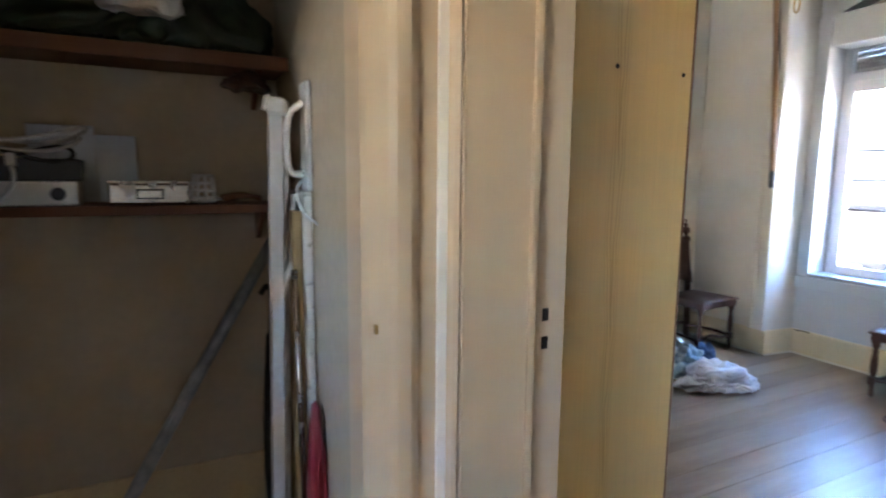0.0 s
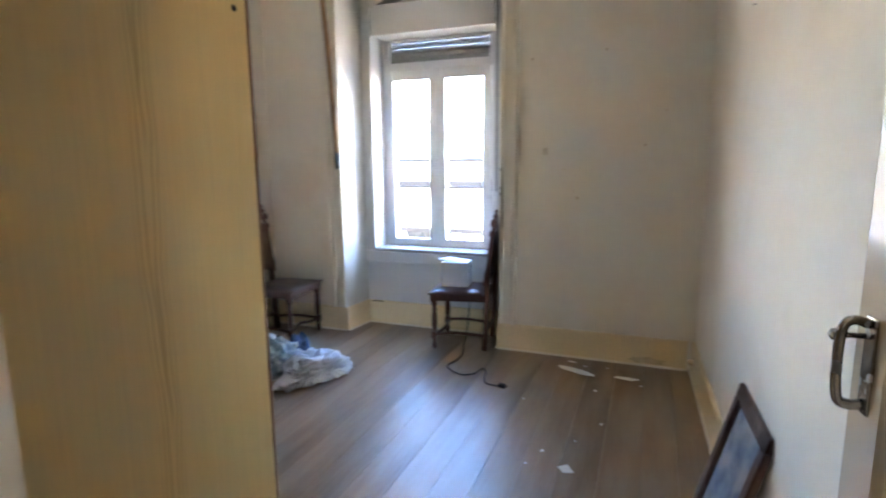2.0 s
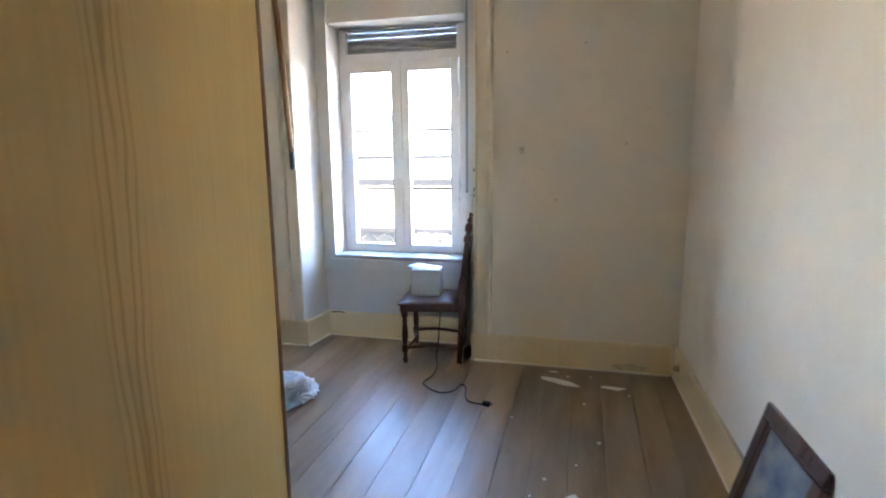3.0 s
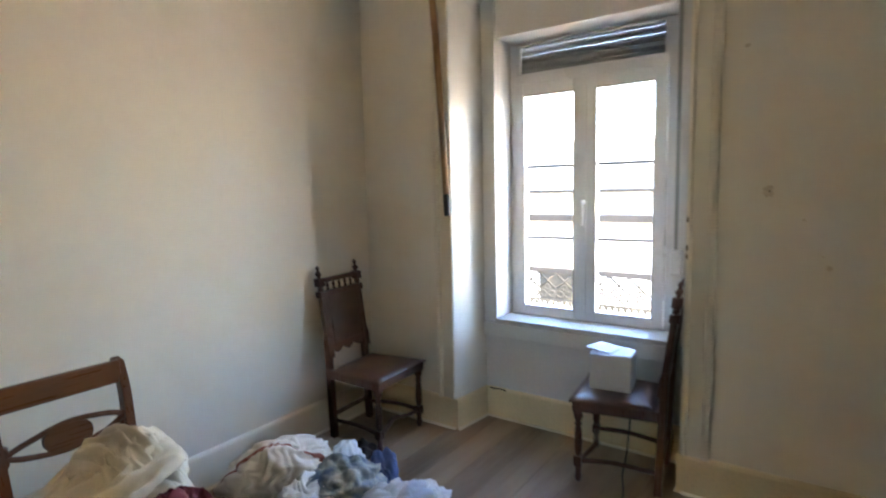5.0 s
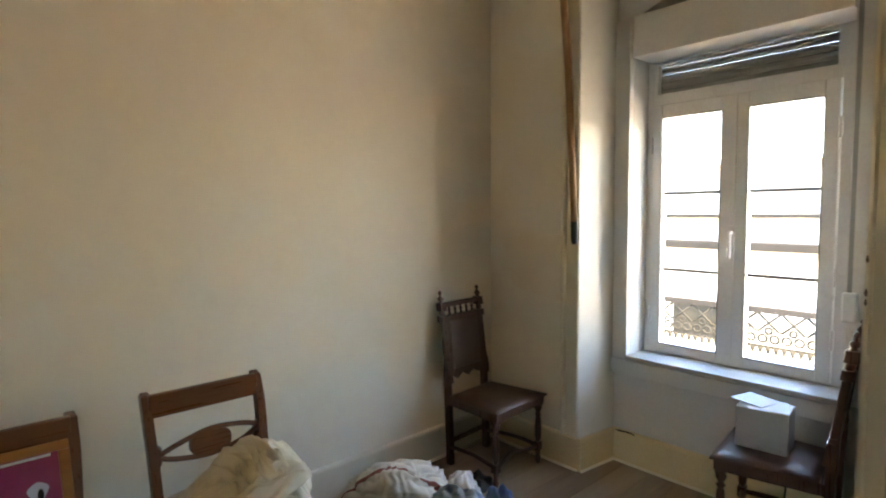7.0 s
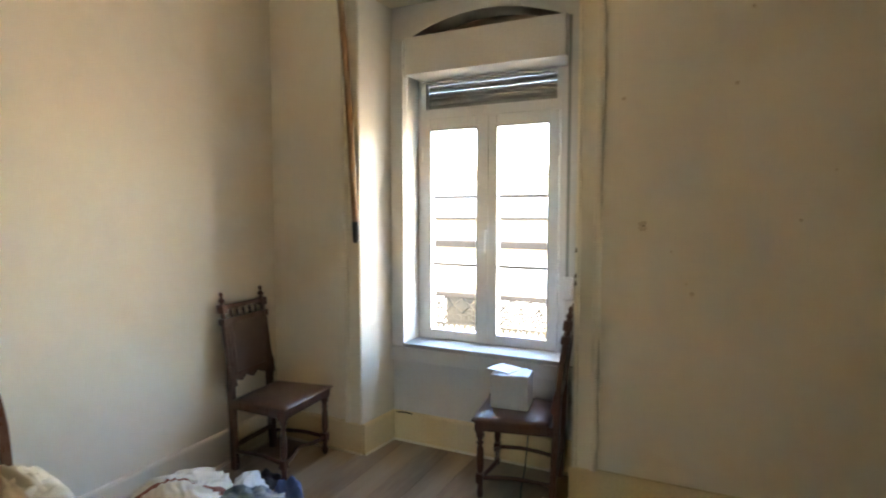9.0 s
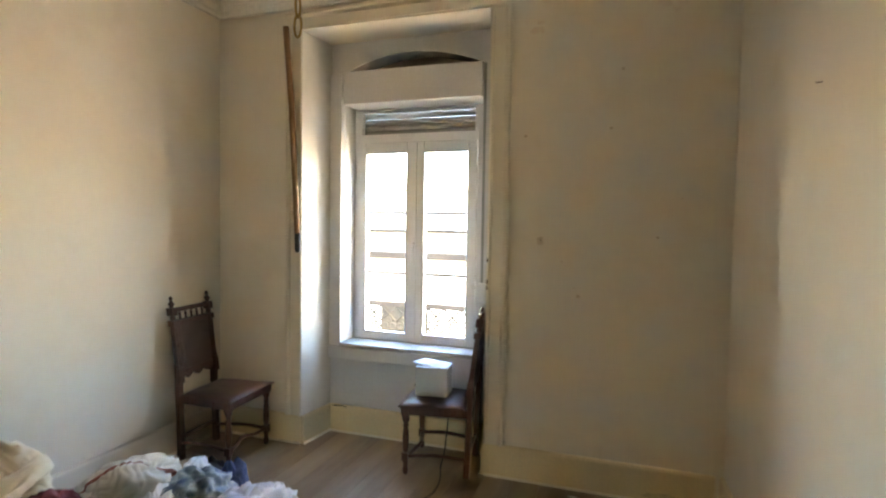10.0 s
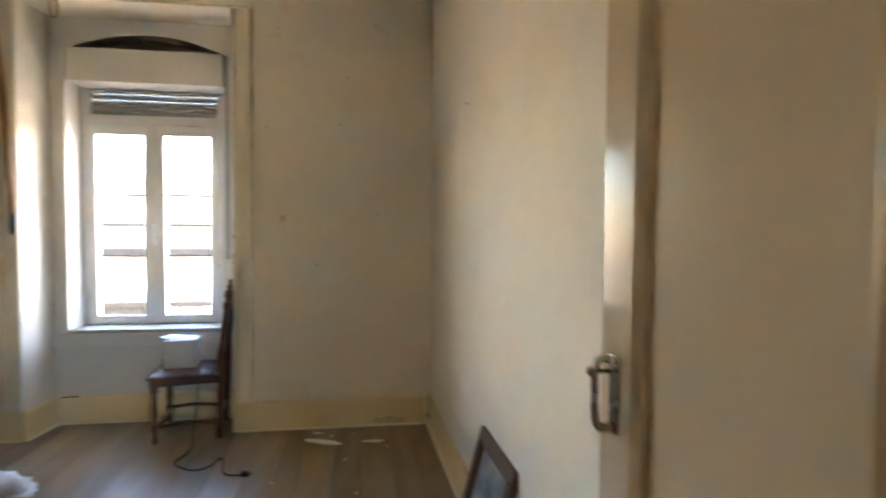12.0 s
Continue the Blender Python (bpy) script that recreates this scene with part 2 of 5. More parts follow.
CLOTH_WHITE = material("white_cotton", (0.78, 0.78, 0.77), 0.85, (0.66, 0.67, 0.69), 7, 0.5, 260, 0.3)
def striped():
    m = material("cream_cotton_red_stripe", (0.76, 0.71, 0.62), 0.85, (0.66, 0.60, 0.50), 7, 0.5, 260, 0.3)
    nt = m.node_tree
    p = nt.nodes["Principled BSDF"]
    was = p.inputs["Base Color"].links[0].from_socket
    co, split, band, mix = (nt.nodes.new("ShaderNode" + k) for k in ("TexCoord", "SeparateXYZ", "Math", "Mix"))
    band.operation, band.inputs[1].default_value, band.inputs[2].default_value = "COMPARE", -0.060, 0.011
    mix.data_type = "RGBA"
    mix.inputs[7].default_value = (0.30, 0.10, 0.07, 1)
    for a, b in ((co.outputs["Object"], split.inputs[0]), (split.outputs[1], band.inputs[0]), (band.outputs[0], mix.inputs[0]), (was, mix.inputs[6]), (mix.outputs[2], p.inputs["Base Color"])):
        nt.links.new(a, b)
    return m


CLOTH_STRIPE = striped()
CLOTH_GREY = material("pale_grey_cotton", (0.58, 0.60, 0.65), 0.85, (0.48, 0.50, 0.56), 7, 0.5, 260, 0.3)
CLOTH_RED = material("burgundy_blanket", (0.17, 0.022, 0.030), 0.9, (0.085, 0.012, 0.018), 14, 0.8, 260, 0.4)
CLOTH_PINK = material("dusky_pink_lining", (0.46, 0.25, 0.185), 0.85, (0.36, 0.18, 0.13), 8, 0.5, 260, 0.3)
CLOTH_BLUE = material("blue_cotton", (0.09, 0.16, 0.34), 0.85, (0.06, 0.11, 0.24), 8, 0.5, 260, 0.3)
CLOTH_FLORAL = material("blue_grey_floral_print", (0.52, 0.56, 0.54), 0.85, (0.10, 0.17, 0.25), 16, 1.0, 260, 0.3, stains=(0.08, 0.13, 0.24), stain_scale=13, stain_edge=0.52)
CLOTH_DARK = material("dark_green_sacking", (0.022, 0.042, 0.020), 0.5, (0.008, 0.010, 0.008), 14, 0.7, 80, 0.4)
FACADE = material("sunlit_pale_render", (0.55, 0.52, 0.46), 0.85, (0.48, 0.45, 0.39), 0.5, 0.5, 9, 0.1)
# ledges and fretwork painted near black, to read as shaded against the overexposed facade
LEDGE = material("darkened_ledge_stone", (0.030, 0.028, 0.026), 0.9, (0.020, 0.019, 0.018), 2, 0.6, 20, 0.2)
FRET = material("darkened_fretwork_iron", (0.028, 0.027, 0.023), 0.8, (0.040, 0.037, 0.032), 4, 0.6, 20, 0.2)
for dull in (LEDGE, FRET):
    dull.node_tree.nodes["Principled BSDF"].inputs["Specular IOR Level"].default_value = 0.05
STREET = material("street_stone", (0.50, 0.44, 0.34), 0.9, (0.42, 0.37, 0.29), 0.6, 0.5, 8, 0.2)


def pane_glass():
    m = bpy.data.materials.new("window_glass")
    m.use_nodes = True
    p = m.node_tree.nodes["Principled BSDF"]
    p.inputs["Base Color"].default_value = (0.97, 0.98, 0.98, 1)
    p.inputs["Roughness"].default_value, p.inputs["Transmission Weight"].default_value, p.inputs["IOR"].default_value = 0.0, 1.0, 1.01
    return m


GLASS = pane_glass()


# ---- building helpers ----
def box(bm, x0, x1, y0, y1, z0, z1):
    v = [bm.verts.new((x, y, z)) for x in (x0, x1) for y in (y0, y1) for z in (z0, z1)]
    for f in ((0, 1, 3, 2), (4, 6, 7, 5), (0, 4, 5, 1), (2, 3, 7, 6), (0, 2, 6, 4), (1, 5, 7, 3)):
        bm.faces.new([v[i] for i in f])
    return bm


def boxed(*sizes, bevel=0.0, segments=2):
    """A bmesh of boxes, each given by its six limits, with rounded edges."""
    bm = bmesh.new()
    for s in sizes:
        box(bm, *s)
    if bevel:
        bmesh.ops.bevel(bm, geom=bm.edges[:], offset=bevel, segments=segments, profile=0.6, affect="EDGES")
    return bm


def prism(outline, origin, u, v, w):
    """The flat outline, in the axes u and v from origin, drawn out along w."""
    bm = bmesh.new()
    o, u, v, w = (Vector(q) for q in (origin, u, v, w))
    a = [bm.verts.new(o + u * s + v * t) for s, t in outline]
    b = [bm.verts.new(q.co + w) for q in a]
    bm.faces.new(a), bm.faces.new(b[::-1])
    for i in range(len(a)):
        j = (i + 1) % len(a)
        bm.faces.new((a[i], b[i], b[j], a[j]))
    bmesh.ops.recalc_face_normals(bm, faces=bm.faces[:])
    return bm


def lathe(profile, seg=16, base=(0, 0, 0), bm=None):
    """A turned piece: (radius, height) pairs swung round the upright axis at base."""
    bm = bm or bmesh.new()
    b = Vector(base)
    rings = [[bm.verts.new(b + Vector((r * math.cos(a), r * math.sin(a), z))) for a in (math.tau * i / seg for i in range(seg))] for r, z in profile]
    for p, q in zip(rings, rings[1:]):
        for i in range(seg):
            f = bm.faces.new((p[i], p[(i + 1) % seg], q[(i + 1) % seg], q[i]))
            f.smooth = True
    bm.faces.new(rings[0][::-1]), bm.faces.new(rings[-1])
    return bm


def tube(points, radius, seg=8, bm=None, flat=1.0):
    """A round bar along the points; radius may be one number or one for each point."""
    bm = bm or bmesh.new()
    pts = [Vector(p) for p in points]
    rs = radius if isinstance(radius, (list, tuple)) else [radius] * len(pts)
    rings, side = [], None
    for i, p in enumerate(pts):
        way = (pts[min(i + 1, len(pts) - 1)] - pts[max(i - 1, 0)]).normalized()
        side = (side - way * side.dot(way)) if side else way.orthogonal()
        side.normalize()
        up = way.cross(side)
        rings.append([bm.verts.new(p + (side * math.cos(a) + up * math.sin(a) * flat) * rs[i]) for a in (math.tau * k / seg for k in range(seg))])
    for p, q in zip(rings, rings[1:]):
        for i in range(seg):
            bm.faces.new((p[i], p[(i + 1) % seg], q[(i + 1) % seg], q[i])).smooth = True
    bm.faces.new(rings[0][::-1]), bm.faces.new(rings[-1])
    return bm


def bent(points, steps=6):
    """A smooth line through the points."""
    pts = [Vector(p) for p in points]
    pts = [pts[0] * 2 - pts[1]] + pts + [pts[-1] * 2 - pts[-2]]
    out = []
    for a, b, c, d in zip(pts, pts[1:], pts[2:], pts[3:]):
        for k in range(steps):
            t = k / steps
            out.append(0.5 * (2 * b + (c - a) * t + (2 * a - 5 * b + 4 * c - d) * t * t + (3 * b - a - 3 * c + d) * t ** 3))
    return out + [pts[-2]]


def mesh_object(name, bm, mat):
    me = bpy.data.meshes.new(name)
    bm.normal_update()
    bm.to_mesh(me)
    bm.free()
    me.materials.append(mat)
    return new(name, me)


def part(name, bm, mat, parent, label=""):
    ob = mesh_object(name, bm, mat)
    ob.parent = parent
    return tagged(ob, label)


def thing(name, m, label, category, group=""):
    ob = new(name)
    ob.empty_display_size = 0.05
    ob.matrix_world = m
    return tagged(ob, label, category, group)


def solo(name, bm, mat, label, category, group="", m=None):
    ob = mesh_object(name, bm, mat)
    if m is not None:
        ob.matrix_world = m
    return tagged(ob, label, category, group)


def structure(name, bm, mat, label, category):
    return tagged(mesh_object(name, bm, mat), label, category, "", "structure")


# ---- the plan: room of 3.6 by 3.4 m, window recess in the far wall, hall and pantry before it ----
WX, RECESS, OUTER = 5.12, 5.42, 5.70      # far wall face, back of the recess, outside face
LY, DX, HX = 3.345, 1.56, 1.20             # side wall, door wall's room face and hall face
R0, R1, RB = 1.318, 2.638, 2.600          # the recess from side to side, its splayed cheek's back edge
RTOP, TOP = 2.850, 3.20                    # its head, the ceiling
W0, W1 = 1.447, 2.487                     # the window hole
JY, KY = 0.752, -0.09                     # the doorway's two reveals
SIDE = (Vector((WX, -0.022, 0)), Vector((DX, -0.14, 0)))   # the long wall that runs a little askew


def wall_poly(name, corners, z0, z1, label, mat=PLASTER):
    return structure(name, prism(corners, (0, 0, z0), (1, 0, 0), (0, 1, 0), (0, 0, z1 - z0)), mat, label, "wall")


floor = structure("floor", boxed((-1.3, OUTER, -1.3, LY + 0.1, -0.12, -0.022)), SUBFLOOR, "old wooden plank floor, worn and greyish brown", "floor")
structure("ceiling", boxed((-1.3, OUTER, -1.4, LY + 0.2, TOP, TOP + 0.25)), CEILING, "stained off-white plaster ceiling", "ceiling")

# far wall: the pieces round the recess, then the thinner wall behind it round the window and the arched niche
wall_poly("wall_far_1", [(WX, -0.2), (OUTER, -0.2), (OUTER, R0), (WX, R0)], 0, TOP, "off-white plaster wall with stains and nail holes")
wall_poly("wall_far_2", [(WX, R1), (RECESS, RB), (OUTER, RB), (OUTER, LY + 0.2), (WX, LY + 0.2)], 0, TOP, "off-white plaster wall beside the window recess")
wall_poly("wall_far_3", [(WX, R0), (OUTER, R0), (OUTER, R1), (WX, R1)], RTOP, TOP, "off-white plaster above the window recess")
wall_poly("wall_recess_1", [(RECESS, R0), (OUTER, R0), (OUTER, W0), (RECESS, W0)], 0, RTOP, "white painted strip of wall beside the window", WHITE)
wall_poly("wall_recess_2", [(RECESS, W1), (OUTER, W1), (OUTER, RB), (RECESS, RB)], 0, RTOP, "white painted strip of wall beside the window", WHITE)
wall_poly("wall_recess_3", [(RECESS, W0), (OUTER, W0), (OUTER, W1), (RECESS, W1)], 0, 0.645, "white painted wall below the window sill", WHITE)
arch = [(W1, RTOP), (W0, RTOP), (W0, 2.632)]
arch += [(W0 + (W1 - W0) * k / 20, 2.632 + 0.120 * (1 - (k / 10 - 1) ** 2)) for k in range(1, 20)] + [(W1, 2.632)]
structure("wall_recess_4", prism(arch, (RECESS, 0, 0), (0, 1, 0), (0, 0, 1), (0.16, 0, 0)), WHITE, "white wall with a low arch over the shutter box", "wall")
wall_poly("wall_niche", [(5.60, W0 - 0.02), (OUTER, W0 - 0.02), (OUTER, W1 + 0.02), (5.60, W1 + 0.02)], 2.43, RTOP, "dark rough surface inside the arched niche", NICHE)

wall_poly("wall_left", [(DX - 0.3, LY), (OUTER, LY), (OUTER, LY + 0.2), (DX - 0.3, LY + 0.2)], 0, TOP, "large plain off-white plaster wall")
a, b = SIDE
wall_poly("wall_right", [(a.x, a.y), (b.x - 0.01, b.y), (b.x - 0.01, b.y - 0.2), (a.x, a.y - 0.2)], 0, TOP, "long plain off-white plaster wall")
wall_poly("wall_door_1", [(1.30, JY + 0.02), (DX, JY + 0.02), (DX, LY), (1.30, LY)], 0, TOP, "plaster wall between the room and the pantry")
wall_poly("wall_door_2", [(HX, -1.3), (DX, -1.3), (DX, KY - 0.02), (HX, KY - 0.02)], 0, TOP, "plaster wall beside the doorway")
wall_poly("wall_door_3", [(HX, KY - 0.02), (DX, KY - 0.02), (DX, JY + 0.02), (HX, JY + 0.02)], 2.42, TOP, "plaster wall above the doorway")
wall_poly("wall_hall_1", [(-1.3, -1.3), (HX, -1.3), (HX, -1.4), (-1.3, -1.4)], 0, TOP, "plain hall wall")
# the hall wall's opening is unseen, placed to let the fill lamp in
wall_poly("wall_hall_2", [(-1.4, -0.72), (-1.3, -0.72), (-1.3, LY), (-1.4, LY)], 0, TOP, "plain hall wall")
wall_poly("wall_hall_3", [(-1.4, -1.4), (-1.3, -1.4), (-1.3, -1.22), (-1.4, -1.22)], 0, TOP, "plain hall wall")
wall_poly("wall_hall_4", [(-1.4, -1.22), (-1.3, -1.22), (-1.3, -0.72), (-1.4, -0.72)], 2.0, TOP, "plain hall wall over an opening")
wall_poly("wall_hall_5", [(-1.4, -1.22), (-1.3, -1.22), (-1.3, -0.72), (-1.4, -0.72)], 0, 1.3, "plain hall wall under an opening")
wall_poly("wall_pantry_front", [(-1.3, 0.82), (0.30, 0.82), (0.30, 0.92), (-1.3, 0.92)], 0, TOP, "plain wall beside the pantry opening")
wall_poly("wall_pantry_head", [(0.30, 0.82), (1.30, 0.82), (1.30, 0.92), (0.30, 0.92)], 2.30, TOP, "plain wall above the pantry opening")
wall_poly("wall_pantry_back", [(-0.2, 2.28), (1.30, 2.28), (1.30, 2.40), (-0.2, 2.40)], 0, TOP, "bare pantry wall, darkened in tone", DIM_PLASTER)
# thin panel added over the room's plaster, to keep this side in shade
wall_poly("wall_pantry_right", [(1.2905, 0.932), (1.2995, 0.932), (1.2995, 2.279), (1.2905, 2.279)], 0, TOP, "bare pantry wall, darkened in tone", DIM_PLASTER)
wall_poly("wall_pantry_side", [(-0.2, 0.92), (-0.1, 0.92), (-0.1, 2.28), (-0.2, 2.28)], 0, TOP, "bare pantry wall, darkened in tone", DIM_PLASTER)

# baseboards: a flat board with a rounded top and a thin pale bead along the floor
BOARD = [(0, 0), (0.022, 0), (0.022, 0.185), (0.016, 0.198), (0, 0.20)]
BEAD = [(0.022, 0), (0.034, 0), (0.030, 0.009), (0.022, 0.012)]


def baseboard(name, start, end, out, mat=CREAM):
    s, e, o = Vector((*start, 0)), Vector((*end, 0)), Vector((*out, 0)).normalized()
    structure(name, prism(BOARD, s, o, (0, 0, 1), e - s), mat, "wide cream-painted baseboard", "baseboard")
    structure(name + "_bead", prism(BEAD, s, o, (0, 0, 1), e - s), CASEPAINT, "thin pale bead along the floor", "trim")


side_out = Vector((0, 1)) + Vector((-0.048, 0))
baseboard("baseboard_1", (WX, 0.024), (WX, R0), (-1, 0))
baseboard("baseboard_2", (WX, R1), (WX, LY - 0.024), (-1, 0))
baseboard("baseboard_3", (RECESS, R0 + 0.024), (RECESS, RB - 0.022), (-1, 0))
baseboard("baseboard_4", (WX - 0.02, R1), (RECESS, RB), (-0.126, -0.992))
baseboard("baseboard_5", (WX - 0.02, R0), (RECESS, R0), (0, 1))
baseboard("baseboard_6", (DX, LY), (WX, LY), (0, -1), PLASTER)
baseboard("baseboard_7", (b.x, b.y), (a.x, a.y), side_out)

# cornice along the ceiling, in steps
CORNICE = [(0, 0), (0.03, 0), (0.035, 0.02), (0.05, 0.035), (0.055, 0.07), (0.10, 0.12), (0.16, 0.145), (0.165, 0.17), (0.20, 0.175), (0.20, 0.198), (0, 0.198)]


def cornice(name, start, end, out):
    s, e = Vector((*start, TOP - 0.20)), Vector((*end, TOP - 0.20))
    structure(name, prism(CORNICE, s, Vector((*out, 0)), (0, 0, 1), e - s), CEILING, "stepped plaster cornice with brown damp stains", "cornice")


cornice("cornice_1", (WX, -0.02), (WX, LY), (-1, 0))
cornice("cornice_2", (DX, LY), (WX, LY), (0, -1))
cornice("cornice_3", (b.x, b.y), (a.x, a.y), side_out)

# gloss-painted boards lining the recess's two cheeks
structure("recess_cheek_1", prism([(WX - 0.03, R1 - 0.0005), (RECESS - 0.002, RB - 0.0015), (RECESS - 0.002, RB - 0.007), (WX - 0.03, R1 - 0.006)], (0, 0, 0.2), (1, 0, 0), (0, 1, 0), (0, 0, RTOP - 0.203)), GLOSSWHITE, "gloss-painted white cheek of the window recess", "recess cheek")
structure("recess_cheek_2", prism([(WX - 0.03, R0 + 0.0005), (RECESS - 0.002, R0 + 0.0005), (RECESS - 0.002, R0 + 0.006), (WX - 0.03, R0 + 0.006)], (0, 0, 0.2), (1, 0, 0), (0, 1, 0), (0, 0, RTOP - 0.203)), GLOSSWHITE, "gloss-painted white cheek of the window recess", "recess cheek")

# moulded casing round the recess
CASING = [(0, 0), (0.035, 0), (0.035, 0.012), (0.022, 0.022), (0.022, 0.085), (0.034, 0.092), (0.040, 0.104), (0.034, 0.118), (0, 0.122)]


def casing(name, start, along, inward_to_outer, mat=CASEPAINT, out=(-1, 0, 0), label="moulded cream casing, chipped at the edge"):
    structure(name, prism(CASING, start, out, inward_to_outer, along), mat, label, "casing")


casing("casing_1", (WX, R0, 0.2), (0, 0, RTOP - 0.2), (0, -1, 0))
casing("casing_2", (WX, R1, 0.2), (0, 0, RTOP - 0.2), (0, 1, 0))
casing("casing_3", (WX, R0 - 0.122, RTOP), (0, R1 - R0 + 0.244, 0), (0, 0, 1))

# ---- the window in the recess ----
win = structure("window_1", boxed((5.585, 5.66, W0, W0 + 0.075, 0.672, 2.46), (5.585, 5.66, W1 - 0.034, W1, 0.672, 2.46),
                                  (5.585, 5.66, W0 + 0.075, W1 - 0.034, 2.150, 2.215), (5.585, 5.66, W0 + 0.075, W1 - 0.034, 2.385, 2.46),
                                  (5.585, 5.66, W0 + 0.075, W1 - 0.034, 0.672, 0.690), bevel=0.004), PVC, "white two-casement window with a roller shutter half lowered", "window")
G = 5.622
for lo, hi, g0, g1 in ((1.526, 1.984, 1.588, 1.921), (1.991, 2.449, 2.056, 2.391)):
    sash = part("sash", boxed((5.570, 5.645, lo, g0, 0.680, 2.152), (5.570, 5.645, g1, hi, 0.680, 2.152),
                              (5.570, 5.645, g0, g1, 2.076, 2.152), (5.570, 5.645, g0, g1, 0.680, 0.734), bevel=0.006), PVC, win)
    pane = part("pane", boxed((G, G + 0.005, g0 - 0.003, g1 + 0.003, 0.731, 2.079)), GLASS, sash, "clear glass pane")
    pane.visible_shadow = False
    # dark rubber seal round the glass
    part("seal", boxed((G - 0.052, G - 0.046, g0 - 0.001, g0 + 0.004, 0.734, 2.076), (G - 0.052, G - 0.046, g1 - 0.004, g1 + 0.001, 0.734, 2.076), (G - 0.052, G - 0.046, g0 + 0.004, g1 - 0.004, 2.071, 2.077), (G - 0.052, G - 0.046, g0 + 0.004, g1 - 0.004, 0.733, 0.739)), BARS, sash, "thin grey rubber seal")
    for z in (1.181, 1.634):
        part("glazing_bar", boxed((G - 0.010, G - 0.001, g0, g1, z - 0.009, z + 0.009), bevel=0.002), BARS, sash, "thin grey glazing bar")
    for z in (0.90, 1.92):
        y = lo - 0.004 if lo < 1.8 else hi + 0.004
        part("hinge", lathe([(0.008, -0.05), (0.009, -0.045), (0.009, 0.045), (0.008, 0.05)], 10, (5.567, y, z)), PVC, sash)
part("meeting_strip", boxed((5.563, 5.571, 1.976, 2.000, 0.685, 2.147), bevel=0.002), PVC, win)
handle = part("window_handle", boxed((5.551, 5.563, 1.969, 2.001, 1.31, 1.45), bevel=0.004), PVC, win)
part("lever", tube(bent([(5.551, 1.985, 1.41), (5.525, 1.985, 1.41), (5.520, 1.985, 1.38), (5.520, 1.984, 1.27)]), [0.010] * 18 + [0.008], 10), PVC, handle)
# roller shutter: slats with rows of light slots between them
S0, S1 = W0 + 0.098, W1 - 0.060
part("shutter_frame", boxed((5.580, 5.585, S0 - 0.012, S0, 2.205, 2.395), (5.580, 5.585, S1, S1 + 0.012, 2.205, 2.395), (5.580, 5.585, S0, S1, 2.385, 2.395), (5.580, 5.585, S0, S1, 2.205, 2.215)), PVC, win)
part("shutter_cheek", boxed((5.586, 5.65, W0 + 0.075, S0, 2.215, 2.385), (5.586, 5.65, S1, W1 - 0.034, 2.215, 2.385)), PVC, win)
for k in range(4):
    z = 2.206 + k * 0.0425
    top = 0.0412 if k in (2, 3) else 0.0432
    part("shutter_slat", prism([(0, 0), (0.005, 0.003), (0.009, 0.020), (0.005, top - 0.004), (0, top), (-0.004, 0.020)], (5.63, S0, z), (-1, 0, 0), (0, 0, 1), (0, S1 - S0, 0)), SHUTTER, win)
    if top < 0.042:
        web = bmesh.new()
        for j in range(30):
            y = S0 + j * (S1 - S0) / 30
            box(web, 5.628, 5.632, y, y + (S1 - S0) / 30 * 0.62, z + top - 0.001, z + 0.0430)
        part("slot_row", web, SHUTTER, win)
part("slat_end", boxed((5.625, 5.634, S0, S1, 2.3765, 2.3860)), SHUTTER, win)
structure("shutter_box", boxed((5.360, 5.600, W0 - 0.004, W1 - 0.022, 2.400, 2.630), bevel=0.006), WHITE, "white boxed-in roller shutter housing", "shutter box")
structure("window_sill", boxed((5.368, 5.590, W0 - 0.030, W1 + 0.010, 0.646, 0.674), bevel=0.007), SILLPAINT, "white window sill", "sill")
structure("window_apron", boxed((5.374, 5.421, R0 + 0.008, RB - 0.009, 0.552, 0.643), bevel=0.006), WHITE, "white board under the window sill", "trim")
structure("window_trim_1", boxed((5.390, 5.421, W1 + 0.012, RB - 0.009, 0.648, 2.63), bevel=0.004), WHITE, "white strip framing the window", "trim")
structure("window_trim_2", boxed((5.396, 5.421, R0 + 0.008, W0 - 0.008, 0.648, 2.63), bevel=0.004), WHITE, "white strip framing the window", "trim")
part("bead", boxed((5.372, 5.420, W1 + 0.001, W1 + 0.011, 0.676, 2.40), bevel=0.003), WHITE, bpy.data.objects["window_trim_1"])

winder = thing("shutter_strap_winder", pose(5.404, 1.420, 1.03), "white plastic strap winder with a grey shutter strap", "strap winder")
part("housing", boxed((-0.045, 0.0, -0.028, 0.03, 0.0, 0.135), bevel=0.014, segments=3), PVC, winder)
part("strap", boxed((-0.024, -0.021, -0.004, 0.014, 0.13, 1.59)), SHUTTER, winder, "grey woven strap")



# ---- outside: street, house opposite with ledges and a fretwork valance ----
structure("ground", boxed((OUTER + 0.3, 400, -300, 300, -4.4, -4.2)), STREET, "sunlit stone street below the window", "street")
house = thing("house_opposite", pose(12.2, 2.0, -4.2), "pale sunlit house with ledges and a fretwork balcony valance", "house")
part("wall", boxed((0.3, 6, -0.6, 4.1, 0, 6.5)), FACADE, house)
part("roof", prism([(0, 0), (0.4, -0.05), (6.3, 0.5), (6.3, 0.62), (0.3, 0.1), (0, 0.08)], (0, -0.8, 6.5), (1, 0, 0), (0, 0, 1), (0, 5.1, 0)), FACADE, house)
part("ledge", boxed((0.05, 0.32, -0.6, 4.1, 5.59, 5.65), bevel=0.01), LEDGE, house)
